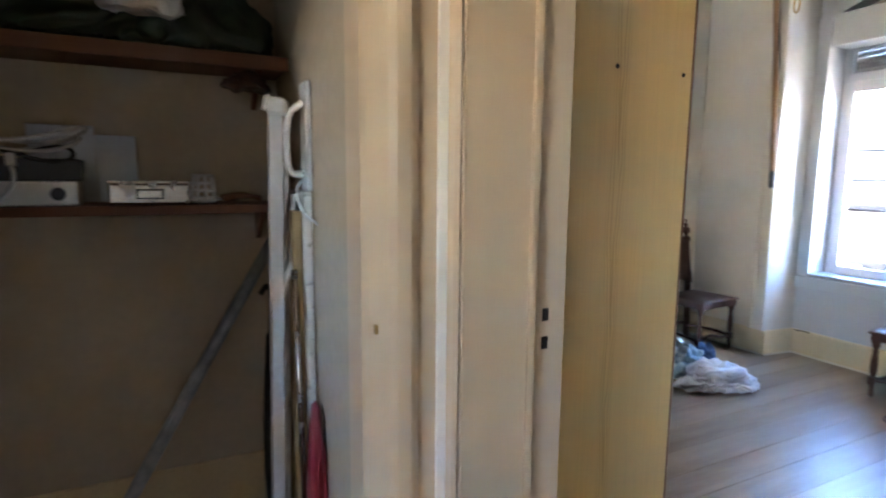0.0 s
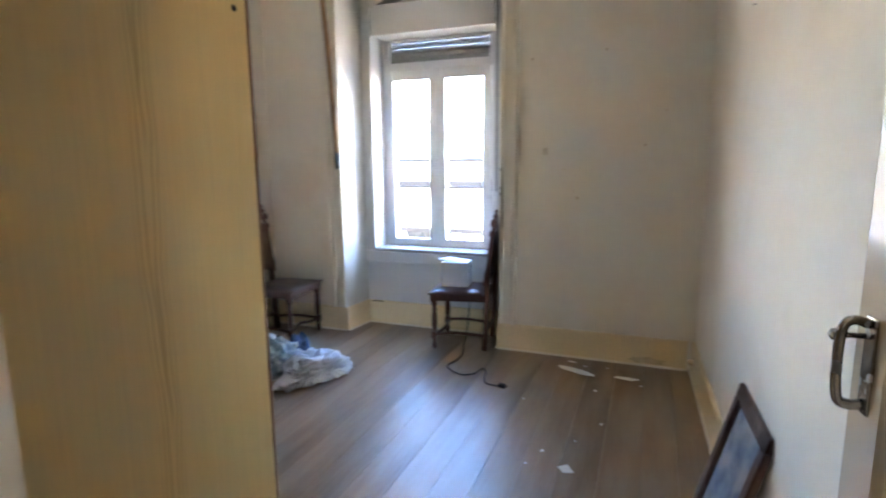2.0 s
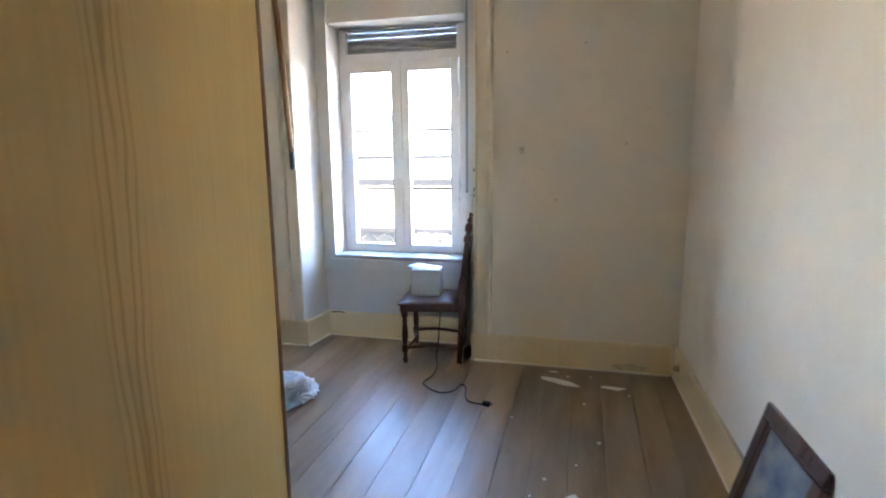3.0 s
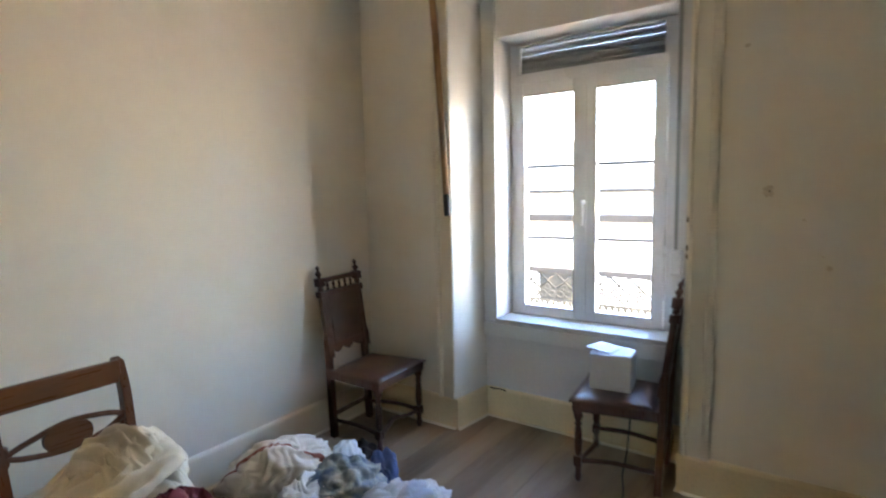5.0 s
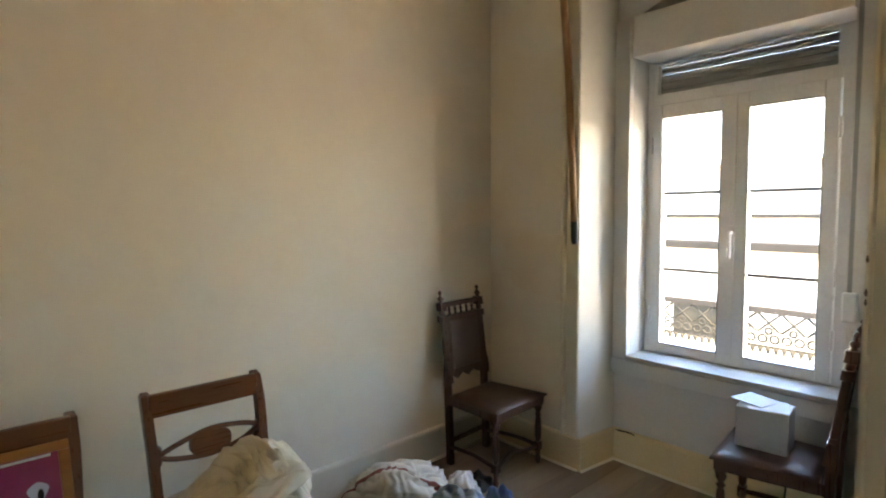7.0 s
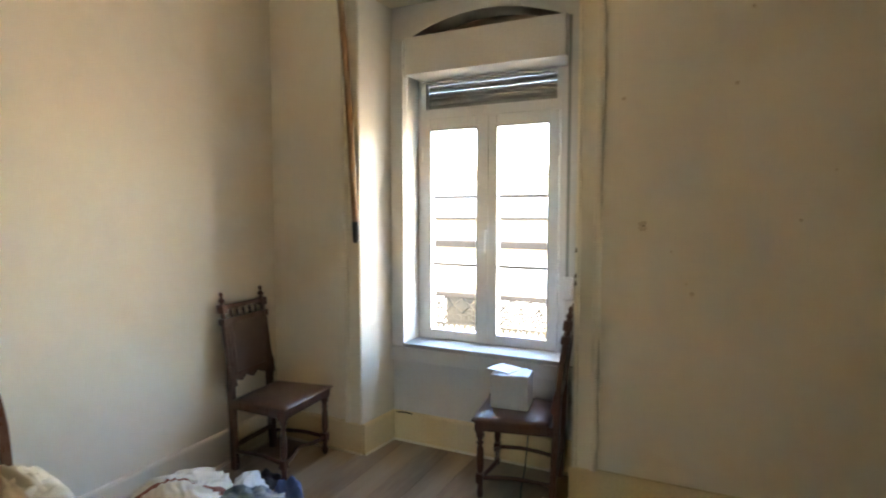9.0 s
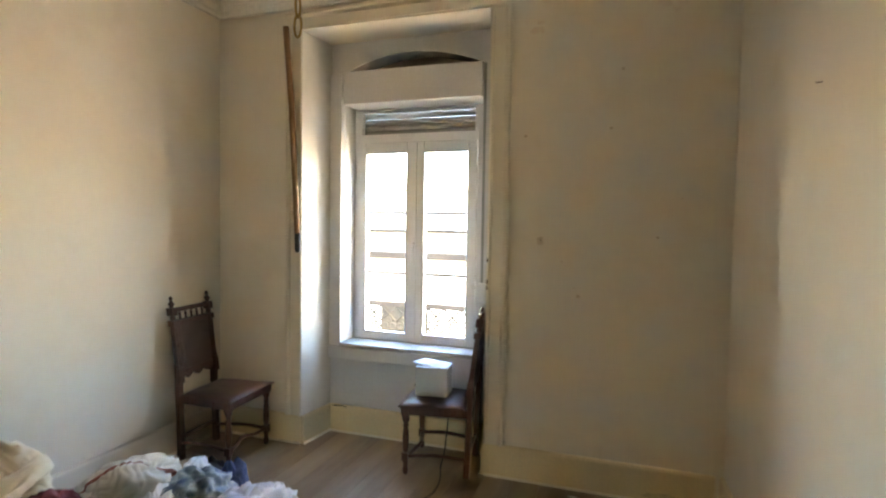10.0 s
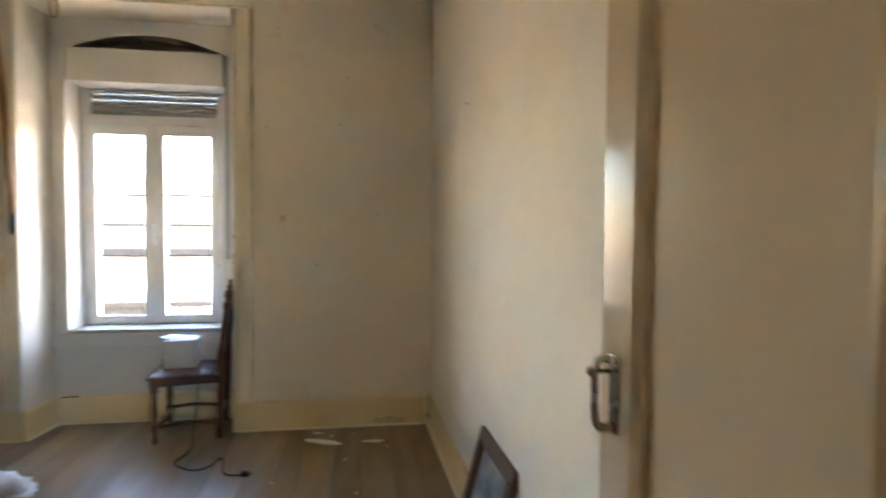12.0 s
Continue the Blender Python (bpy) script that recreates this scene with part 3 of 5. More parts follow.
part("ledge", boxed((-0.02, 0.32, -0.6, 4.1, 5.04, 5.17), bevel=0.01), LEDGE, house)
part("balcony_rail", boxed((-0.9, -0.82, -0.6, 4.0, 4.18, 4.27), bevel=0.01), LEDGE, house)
for z in (1.0,):
    for k in range(2):
        y = 0.6 + k * 2.15
        hole = part("window", boxed((0.20, 0.30, y - 0.62, y - 0.5, z, z + 1.7), (0.20, 0.30, y + 0.5, y + 0.62, z, z + 1.7), (0.20, 0.30, y - 0.5, y + 0.5, z + 1.58, z + 1.7), bevel=0.01), LEDGE, house)
        part("pane", boxed((0.285, 0.297, y - 0.5, y + 0.5, z, z + 1.58)), BARS, hole)
        part("sill", boxed((0.12, 0.30, y - 0.7, y + 0.7, z - 0.1, z), bevel=0.01), LEDGE, hole)
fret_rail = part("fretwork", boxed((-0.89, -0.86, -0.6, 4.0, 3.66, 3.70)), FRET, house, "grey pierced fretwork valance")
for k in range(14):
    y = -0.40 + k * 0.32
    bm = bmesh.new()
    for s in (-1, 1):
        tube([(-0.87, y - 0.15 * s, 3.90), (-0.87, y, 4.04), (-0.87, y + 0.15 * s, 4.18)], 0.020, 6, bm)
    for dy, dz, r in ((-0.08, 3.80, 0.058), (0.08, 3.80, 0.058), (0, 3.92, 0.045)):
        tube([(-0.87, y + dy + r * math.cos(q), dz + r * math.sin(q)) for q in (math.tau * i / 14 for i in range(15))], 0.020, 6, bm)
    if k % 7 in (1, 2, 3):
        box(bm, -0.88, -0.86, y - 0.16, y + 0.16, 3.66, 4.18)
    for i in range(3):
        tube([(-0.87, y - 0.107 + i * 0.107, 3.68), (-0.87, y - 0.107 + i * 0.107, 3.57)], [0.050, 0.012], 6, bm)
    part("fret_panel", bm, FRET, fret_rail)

# ---- doorway: lining, stop, casings and the open door ----
structure("door_lining_1", boxed((1.335, DX - 0.075, JY, JY + 0.03, 0, 2.40), bevel=0.003), TRIM, "cream-painted door lining", "door frame")
lining = structure("door_stop_1", boxed((DX - 0.075, DX + 0.006, JY + 0.018, JY + 0.04, 0, 2.40), bevel=0.003), DOORPAINT, "cream rebate of the door frame with two lock holes", "door frame")
part("stop_bead", boxed((DX - 0.093, DX - 0.075, JY - 0.006, JY + 0.02, 0, 2.40), bevel=0.005), TRIM, lining)
for z in (1.100, 1.154):
    part("lock_hole", boxed((1.514, 1.527, JY + 0.0155, JY + 0.0215, z - 0.012, z + 0.012), bevel=0.001), DARKHOLE, lining, "dark mortise hole for the lock bolt")
structure("door_lining_2", boxed((HX - 0.012, DX - 0.02, KY - 0.03, KY, 0, 2.40), bevel=0.004), TRIM, "cream-painted door lining", "door frame")
structure("door_lining_3", boxed((HX - 0.012, DX - 0.02, KY, JY, 2.37, 2.42), bevel=0.004), TRIM, "cream-painted head of the door frame", "door frame")
# pantry frame: the moulded corner post between the two openings
post = [(1.190, 0.930), (1.186, 0.835), (1.190, 0.812), (1.204, 0.775), (1.210, 0.764), (1.222, 0.757), (1.245, 0.757), (1.256, 0.765), (1.268, 0.778), (1.300, 0.780), (1.316, 0.772), (1.321, 0.758), (1.327, 0.751), (1.334, 0.757), (1.334, 0.930)]
corner = structure("pantry_frame", prism(post, (0, 0, 0), (1, 0, 0), (0, 1, 0), (0, 0, 2.32)), TRIM, "moulded cream corner post of the pantry frame, scuffed", "door frame")
part("catch", boxed((1.194, 1.201, 0.787, 0.799, 1.150, 1.166), bevel=0.002), BRASS, corner, "small rusty catch")
structure("pantry_frame_2", boxed((0.27, 0.34, 0.79, 0.93, 0, 2.32), bevel=0.006), TRIM, "cream side of the pantry frame", "door frame")

door = thing("door_1", pose(1.590, -0.065, 0, 0, 0, 5.0), "open glossy cream panelled door with a worn steel handle", "door")
door["kind"] = "structure"
DW = 0.66
part("leaf", boxed((0, DW, -0.018, 0.018, 0.006, 2.36), bevel=0.004), DOORPAINT, door)
MOULD = [(0, 0), (0.012, 0.004), (0.016, 0.014), (0.008, 0.022), (0.014, 0.032), (0.006, 0.042), (0, 0.044)]
for x in (0.115, DW - 0.150):
    for z0, z1 in ((0.20, 0.68), (0.80, 2.22)):
        part("moulding", prism(MOULD, (x, 0.017, z0), (0, 1, 0), (1, 0, 0), (0, 0, z1 - z0)), DOORPAINT, door)
for z0 in (0.20, 0.636, 0.80, 2.176):
    part("moulding", prism(MOULD, (0.159, 0.017, z0), (0, 1, 0), (0, 0, 1), (DW - 0.309, 0, 0)), DOORPAINT, door)
hx = DW - 0.050
door_handle = part("handle_plate", boxed((hx - 0.015, hx + 0.015, 0.018, 0.023, 1.045, 1.185), bevel=0.002), STEEL, door, "worn steel plate")
part("grip", tube(bent([(hx, 0.023, 1.175), (hx, 0.044, 1.180), (hx, 0.056, 1.166), (hx, 0.058, 1.115), (hx, 0.054, 1.066), (hx, 0.040, 1.056), (hx, 0.023, 1.058)]), 0.0065, 10, flat=1.2), STEEL, door_handle)
part("thumb_knob", lathe([(0.003, 0), (0.008, 0.003), (0.010, 0.010), (0.006, 0.016), (0.004, 0.024), (0.004, 0.046)], 12), STEEL, door_handle).matrix_basis = pose(hx + 0.010, 0.068, 1.155, 90, 0, 0)
for z in (0.3, 1.2, 2.1):
    part("hinge", lathe([(0.007, -0.05), (0.008, -0.045), (0.008, 0.045), (0.007, 0.05)], 10, (-0.006, 0.012, z)), STEEL, door)

# ---- wardrobe beside the doorway ----
ward = thing("wardrobe", pose(1.60, 1.032, 0), "tall wardrobe in yellow pine veneer beside the doorway", "wardrobe")
part("side_panel", boxed((0, 0.578, 0, 0.019, 0.0, 2.06), bevel=0.0015), PINE, ward)
part("side_panel", boxed((0, 0.578, 1.181, 1.20, 0.0, 2.06), bevel=0.0015), PINE, ward)
part("back_panel", boxed((0.0, 0.008, 0.02, 1.18, 0.05, 2.05)), PINE, ward)
part("top_panel", boxed((0.0, 0.60, -0.01, 1.21, 2.06, 2.085), bevel=0.003), PINE, ward)
part("plinth", boxed((0.02, 0.56, 0.02, 1.18, 0.0, 0.08)), DARKEDGE, ward)
part("edge_strip", boxed((0.578, 0.586, -0.001, 0.020, 0.0, 2.06), bevel=0.001), DARKEDGE, ward, "dark brown edge strip")
for y0 in (0.022, 0.602):
    d = part("wardrobe_door", boxed((0.580, 0.600, y0, y0 + 0.576, 0.085, 2.055), bevel=0.002), PINE, ward)
    part("door_knob", lathe([(0.006, 0), (0.006, 0.012), (0.014, 0.018), (0.014, 0.026), (0.006, 0.03)], 14), BRASS, d).matrix_basis = pose(0.600, 0.57 if y0 < 0.3 else 0.63, 1.05, 0, 90, 0)
for x, z in ((0.314, 1.684), (0.546, 1.682)):
    part("screw_hole", lathe([(0.0035, 0), (0.006, 0.0005), (0.006, 0.002), (0.002, 0.0025)], 10), DARKHOLE, ward, "small dark screw hole").matrix_basis = pose(x, 0.0, z, 90, 0, 0)


# ---- chairs ----
def lean(bm, start, rate):
    for v in bm.verts:
        if v.co.z > start:
            v.co.y += (v.co.z - start) * rate
    return bm


def turned_leg(x, y):
    bm = lathe([(0.012, 0.0), (0.017, 0.012), (0.019, 0.03), (0.014, 0.05), (0.016, 0.085)], 12, (x, y, 0))
    box(bm, x - 0.019, x + 0.019, y - 0.019, y + 0.019, 0.085, 0.135)
    lathe([(0.012, 0.135), (0.017, 0.15), (0.020, 0.17), (0.021, 0.215), (0.018, 0.27), (0.013, 0.295), (0.021, 0.305), (0.013, 0.315), (0.015, 0.325), (0.024, 0.345), (0.020, 0.365)], 12, (x, y, 0), bm)
    box(bm, x - 0.021, x + 0.021, y - 0.021, y + 0.021, 0.362, 0.425)
    return bm


def padded(front, back, y0, y1, z0, z1, dome, n=10):
    """An upholstered pad on a seat that narrows towards the back."""
    bm = bmesh.new()
    rows = []
    for i in range(n + 1):
        s = i / n
        half = front + (back - front) * s
        row = []
        for j in range(n + 1):
            t = j / n
            e = min(1.0, 6 * min(s, 1 - s, t, 1 - t) + 0.0)
            row.append(bm.verts.new((half * (2 * t - 1), y0 + (y1 - y0) * s, z1 - 0.012 * (1 - e) ** 2 + dome * 16 * s * (1 - s) * t * (1 - t))))
        rows.append(row)
    for p, q in zip(rows, rows[1:]):
        for j in range(n):
            bm.faces.new((p[j], p[j + 1], q[j + 1], q[j])).smooth = True
    ring = rows[0] + [r[-1] for r in rows[1:]] + rows[-1][-2::-1] + [r[0] for r in rows[-2:0:-1]]
    low = [bm.verts.new((v.co.x, v.co.y, z0)) for v in ring]
    for i in range(len(ring)):
        j = (i + 1) % len(ring)
        bm.faces.new((ring[j], ring[i], low[i], low[j]))
    bm.faces.new(low)
    return bm


def carved_chair(m, label):
    c = thing("carved_chair", m, label, "chair", "carved chairs by the window")
    for x in (-0.205, 0.205):
        part("leg", turned_leg(x, -0.195), WALNUT, c)
    for x in (-0.170, 0.170):
        bm = boxed((x - 0.018, x + 0.018, 0.165, 0.203, 0.0, 0.62), (x - 0.021, x + 0.021, 0.162, 0.206, 0.50, 0.60), (x - 0.016, x + 0.016, 0.168, 0.200, 0.62, 0.86), (x - 0.023, x + 0.023, 0.160, 0.208, 0.865, 0.905), (x - 0.023, x + 0.023, 0.160, 0.208, 0.935, 0.985), bevel=0.003)
        lathe([(0.012, 0.855), (0.020, 0.862), (0.012, 0.87)], 10, (x, 0.184, 0), bm)
        lathe([(0.013, 0.90), (0.018, 0.915), (0.018, 0.925), (0.013, 0.938)], 10, (x, 0.184, 0), bm)
        lathe([(0.018, 0.984), (0.010, 0.992), (0.019, 1.005), (0.019, 1.014), (0.009, 1.024), (0.007, 1.034), (0.013, 1.043), (0.009, 1.054), (0.003, 1.060)], 12, (x, 0.184, 0), bm)
        part("back_post", lean(bm, 0.44, 0.13), WALNUT, c)
    wave = [(-0.150, 0.565), (0.150, 0.565)] + [(0.150 - 0.3 * k / 24, 0.532 + 0.012 * math.cos(k / 24 * math.tau * 3)) for k in range(25)]
    part("lower_rail", lean(prism(wave, (0, 0.172, 0), (1, 0, 0), (0, 0, 1), (0, 0.022, 0)), 0.44, 0.13), WALNUT, c)
    part("back_frame", lean(boxed((-0.15, -0.126, 0.170, 0.196, 0.56, 0.885), (0.126, 0.15, 0.170, 0.196, 0.56, 0.885), (-0.126, 0.126, 0.170, 0.196, 0.56, 0.584), (-0.15, 0.15, 0.168, 0.198, 0.872, 0.905), bevel=0.004), 0.44, 0.13), WALNUT, c)
    part("back_panel", lean(boxed((-0.128, 0.128, 0.164, 0.194, 0.58, 0.876), bevel=0.010, segments=3), 0.44, 0.13), LEATHER, c, "dark leather back panel")
    part("crest_rail", lean(boxed((-0.15, 0.15, 0.170, 0.198, 0.955, 0.982), bevel=0.005), 0.44, 0.13), WALNUT, c)
    for k in range(5):
        x = -0.105 + k * 0.0525
        part("spindle", lean(lathe([(0.005, 0.904), (0.010, 0.912), (0.005, 0.920), (0.009, 0.932), (0.010, 0.938), (0.005, 0.946), (0.006, 0.957)], 10, (x, 0.184, 0)), 0.44, 0.13), WALNUT, c)
    part("seat_frame", prism([(-0.226, -0.222), (0.226, -0.222), (0.190, 0.185), (-0.190, 0.185)], (0, 0, 0.375), (1, 0, 0), (0, 1, 0), (0, 0, 0.05)), WALNUT, c)
    part("seat", padded(0.240, 0.196, -0.236, 0.166, 0.424, 0.446, 0.012), LEATHER, c, "worn brown leather seat")
    part("stretcher", tube(bent([(-0.205, -0.195, 0.11), (-0.11, -0.175, 0.105), (0, -0.150, 0.12), (0.11, -0.175, 0.105), (0.205, -0.195, 0.11)]), 0.013, 8), WALNUT, c)
    for s in (-1, 1):
        part("stretcher", tube(bent([(0.205 * s, -0.195, 0.11), (0.19 * s, -0.02, 0.125), (0.172 * s, 0.185, 0.11)]), 0.012, 8), WALNUT, c)
    part("stretcher", boxed((-0.16, 0.16, 0.176, 0.196, 0.13, 0.155), bevel=0.004), WALNUT, c)
    return c


first = carved_chair(pose(4.800, 3.045, 0, 0, 0, 4), "dark carved wooden chair with leather seat against the wall")
second = copy_thing(first, pose(5.168, 1.608, 0, 0, 0, 186.5))
tagged(second, "dark carved wooden chair in the window recess holding an appliance")


def scroll_chair(m, label):
    c = thing("dining_chair", m, label, "chair", "scroll-back dining chairs")
    for s in (-1, 1):
        line = bent([(0.200 * s, 0.205, 0.0), (0.200 * s, 0.175, 0.22), (0.200 * s, 0.165, 0.44), (0.205 * s, 0.185, 0.62), (0.210 * s, 0.215, 0.76), (0.210 * s, 0.252, 0.862)], 5)
        bm = bmesh.new()
        rings = []
        crown = [(p, 1.0) for p in line] + [(line[-1] + Vector((-0.002 * s, 0.005, 0.006)), 0.86), (line[-1] + Vector((-0.004 * s, 0.010, 0.010)), 0.55)]
        for p, slim in crown:
            w, d = 0.0165 * slim, 0.021 * slim
            rings.append([bm.verts.new((p.x + a * w, p.y + q * d, p.z)) for a, q in ((-1, -1), (1, -1), (1, 1), (-1, 1))])
        for p, q in zip(rings, rings[1:]):
            for i in range(4):
                bm.faces.new((p[i], p[(i + 1) % 4], q[(i + 1) % 4], q[i]))
        bm.faces.new(rings[0][::-1]), bm.faces.new(rings[-1])
        tube([(0.210 * s - 0.0120, 0.262, 0.858), (0.210 * s + 0.0120, 0.262, 0.858)], 0.0170, 14, bm)
        part("back_post", bm, MAHOGANY_UPRIGHT, c)
        part("leg", tube(bent([(0.195 * s, -0.19, 0.43), (0.200 * s, -0.20, 0.2), (0.205 * s, -0.22, 0.0)]), [0.024] * 6 + [0.020] * 6 + [0.016], 8), MAHOGANY_UPRIGHT, c)
        for z, dz in ((0.662, 0.02), (0.625, -0.02)):
            part("scroll", tube([(0.197 * s, 0.180, z), (0.188 * s, 0.206, z + dz * 0.2)], 0.019, 12), MAHOGANY, c)
        part("seat_rail", boxed((0.185 * s - 0.014, 0.185 * s + 0.014, -0.19, 0.16, 0.375, 0.430), bevel=0.004), MAHOGANY, c)
    part("top_rail", boxed((-0.205, 0.205, 0.212, 0.238, 0.783, 0.872), bevel=0.007, segments=3), MAHOGANY, c)
    part("cross_bar", tube(bent([(-0.190, 0.192, 0.645), (-0.12, 0.190, 0.672), (0, 0.188, 0.702), (0.12, 0.190, 0.690), (0.190, 0.192, 0.668)]), 0.0105, 8), MAHOGANY, c)
    part("cross_bar", tube(bent([(-0.190, 0.192, 0.640), (-0.12, 0.190, 0.617), (0, 0.188, 0.602), (0.12, 0.190, 0.622), (0.190, 0.192, 0.660)]), 0.0105, 8), MAHOGANY, c)
    tablet = [(0.078 * math.copysign(abs(math.cos(q)) ** 0.6, math.cos(q)), 0.652 + 0.046 * math.copysign(abs(math.sin(q)) ** 0.8, math.sin(q))) for q in (math.tau * i / 28 for i in range(28))]
    part("carved_tablet", prism(tablet, (0, 0.178, 0), (1, 0, 0), (0, 0, 1), (0, 0.022, 0)), MAHOGANY, c)
    part("seat_rail", boxed((-0.19, 0.19, -0.205, -0.180, 0.375, 0.430), bevel=0.004), MAHOGANY, c)
    part("seat_rail", boxed((-0.19, 0.19, 0.150, 0.172, 0.375, 0.430), bevel=0.004), MAHOGANY, c)
    part("seat", padded(0.210, 0.190, -0.215, 0.150, 0.428, 0.452, 0.014), CLOTH_RED, c, "worn dark red seat pad")
    return c


third = scroll_chair(pose(3.148, 2.815, 0, 0, 0, 0), "mahogany scroll-back dining chair heaped with linen by the wall")
fourth = copy_thing(third, pose(2.500, 2.775, 0, 0, 0, 1))
tagged(fourth, "mahogany scroll-back dining chair holding a framed magenta picture")

# ---- framed magenta picture leaning in the fourth chair ----
MAGENTA = material("magenta_print", (0.25, 0.022, 0.085), 0.5, (0.36, 0.07, 0.16), 5, 0.8, 60, 0.05)
ORANGEWOOD = wood("orange_pine_frame", (0.36, 0.15, 0.045), (0.24, 0.09, 0.025), 0, 0.3, 12)
pic = thing("framed_picture", pose(2.500, 2.810, 0.470, -22, 0, 1), "magenta print in an orange wooden frame on a chair", "picture")
part("frame", boxed((-0.190, 0.190, 0, 0.018, 0, 0.030), (-0.190, 0.190, 0, 0.018, 0.342, 0.372), (-0.190, -0.160, 0, 0.018, 0.030, 0.342), (0.160, 0.190, 0, 0.018, 0.030, 0.342), bevel=0.004), ORANGEWOOD, pic)
part("print", boxed((-0.161, 0.161, 0.008, 0.012, 0.029, 0.343)), MAGENTA, pic)
part("border", boxed((-0.159, 0.140, 0.004, 0.007, 0.331, 0.339)), PAPER, pic, "pale paper border")
blob = [(0.060 + 0.024 * math.cos(q) * (1 + 0.3 * math.sin(3 * q)), 0.228 + 0.034 * math.sin(q)) for q in (math.tau * i / 20 for i in range(20))]
part("pale_shape", prism(blob, (0.04, 0.0035, 0), (1, 0, 0), (0, 0, 1), (0, 0.003, 0)), PAPER, pic, "pale shape on the print")
blob = [(0.106 + 0.008 * math.cos(q), 0.222 + 0.018 * math.sin(q)) for q in (math.tau * i / 16 for i in range(16))]
part("dark_shape", prism(blob, (0, 0.0025, 0), (1, 0, 0), (0, 0, 1), (0, 0.003, 0)), BLACK, pic)
blob = [(-0.10 + 0.05 * math.cos(q), 0.09 + 0.03 * math.sin(q)) for q in (math.tau * i / 20 for i in range(20))]
part("pale_shape", prism(blob, (0, 0.0035, 0), (1, 0, 0), (0, 0, 1), (0, 0.003, 0)), CLOTH_PINK, pic)

# ---- dark framed picture leaning against the long wall ----
PRINT = material("faded_blue_grey_print", (0.30, 0.33, 0.36), 0.35, (0.08, 0.12, 0.20), 9, 1.0, 60, 0.04, stains=(0.42, 0.40, 0.36), stain_scale=7, stain_edge=0.5)
lean_pic = thing("framed_picture", pose(3.33, 0.080, 0.0, -15, 0, 182.7), "dark wooden picture frame with a faded print, leaning on the wall", "picture")
part("frame", boxed((-0.23, 0.23, 0, 0.03, 0, 0.055), (-0.23, 0.23, 0, 0.03, 0.515, 0.57), (-0.23, -0.175, 0, 0.03, 0.055, 0.515), (0.175, 0.23, 0, 0.03, 0.055, 0.515), bevel=0.007, segments=3), WALNUT, lean_pic)
part("inner_slip", boxed((-0.178, 0.178, 0.012, 0.024, 0.053, 0.068), (-0.178, 0.178, 0.012, 0.024, 0.502, 0.517), (-0.178, -0.163, 0.012, 0.024, 0.068, 0.502), (0.163, 0.178, 0.012, 0.024, 0.068, 0.502), bevel=0.002), LEATHER, lean_pic)
part("print", boxed((-0.165, 0.165, 0.010, 0.016, 0.066, 0.504)), PRINT, lean_pic, "faded blue-grey print under glass")
for ob in lean_pic.children:
    for v in ob.data.vertices:
        v.co.y = 0.03 - v.co.y
    ob.data.flip_normals()


# ---- crumpled linen ----
def crumple(size, seed, amp=0.35, freq=1.7, flat=0.25, detail=5, twist=0.0, crisp=0.19):
    """A heap of cloth: a squashed ball thrown into long folds, flattened where it lies."""
    bm = bmesh.new()
    bmesh.ops.create_icosphere(bm, subdivisions=detail, radius=1)
    off = Vector((seed * 3.1, seed * 1.7, seed * 0.9))
    ca, sa = math.cos(seed * 1.3 + twist), math.sin(seed * 1.3 + twist)
    for v in bm.verts:
        p = v.co.copy()
        q = Vector((p.x * ca + p.y * sa, (p.y * ca - p.x * sa) * 0.45, p.z * 0.9))
        warp = noise.noise_vector(p * 1.1 + off) * 1.1
        q += warp * 0.5
        s1 = q.x * freq * 3.0 + 2.4 * noise.noise(p * 1.6 - off)
        s2 = (q.y * 2.0 + q.z * 1.3) * freq * 2.1 + 2.0 * noise.noise(p * 2.1 + off * 2)
        share = min(1.0, max(0.0, 0.5 + 1.8 * noise.noise(p * 1.5 + off * 3)))
        t1, t2, t3 = (abs(math.asin(math.sin(k))) / 1.5708 for k in (s1, s2, s1 * 1.9 - s2 * 1.3 + 3 * noise.noise(p * 3 + off)))
        fold = t1 * share + t2 * (1 - share) - 0.5
        small = t3 - 0.5
        lump = noise.noise(p * 1.3 + off)
        d = 1 + amp * (0.50 * fold + crisp * small + 0.85 * lump)
        spread = 1 + 0.28 * max(0.0, 0.35 - p.z)
        v.co = Vector((p.x * d * spread * size[0], p.y * d * spread * size[1], p.z * d * size[2]))
        if v.co.z < -flat * size[2]:
            v.co.z = -flat * size[2] + 0.02 * noise.noise(v.co * 20)
    low = min(v.co.z for v in bm.verts)
    for v in bm.verts:
        v.co.z -= low
    for f in bm.faces:
        f.smooth = True
    return bm


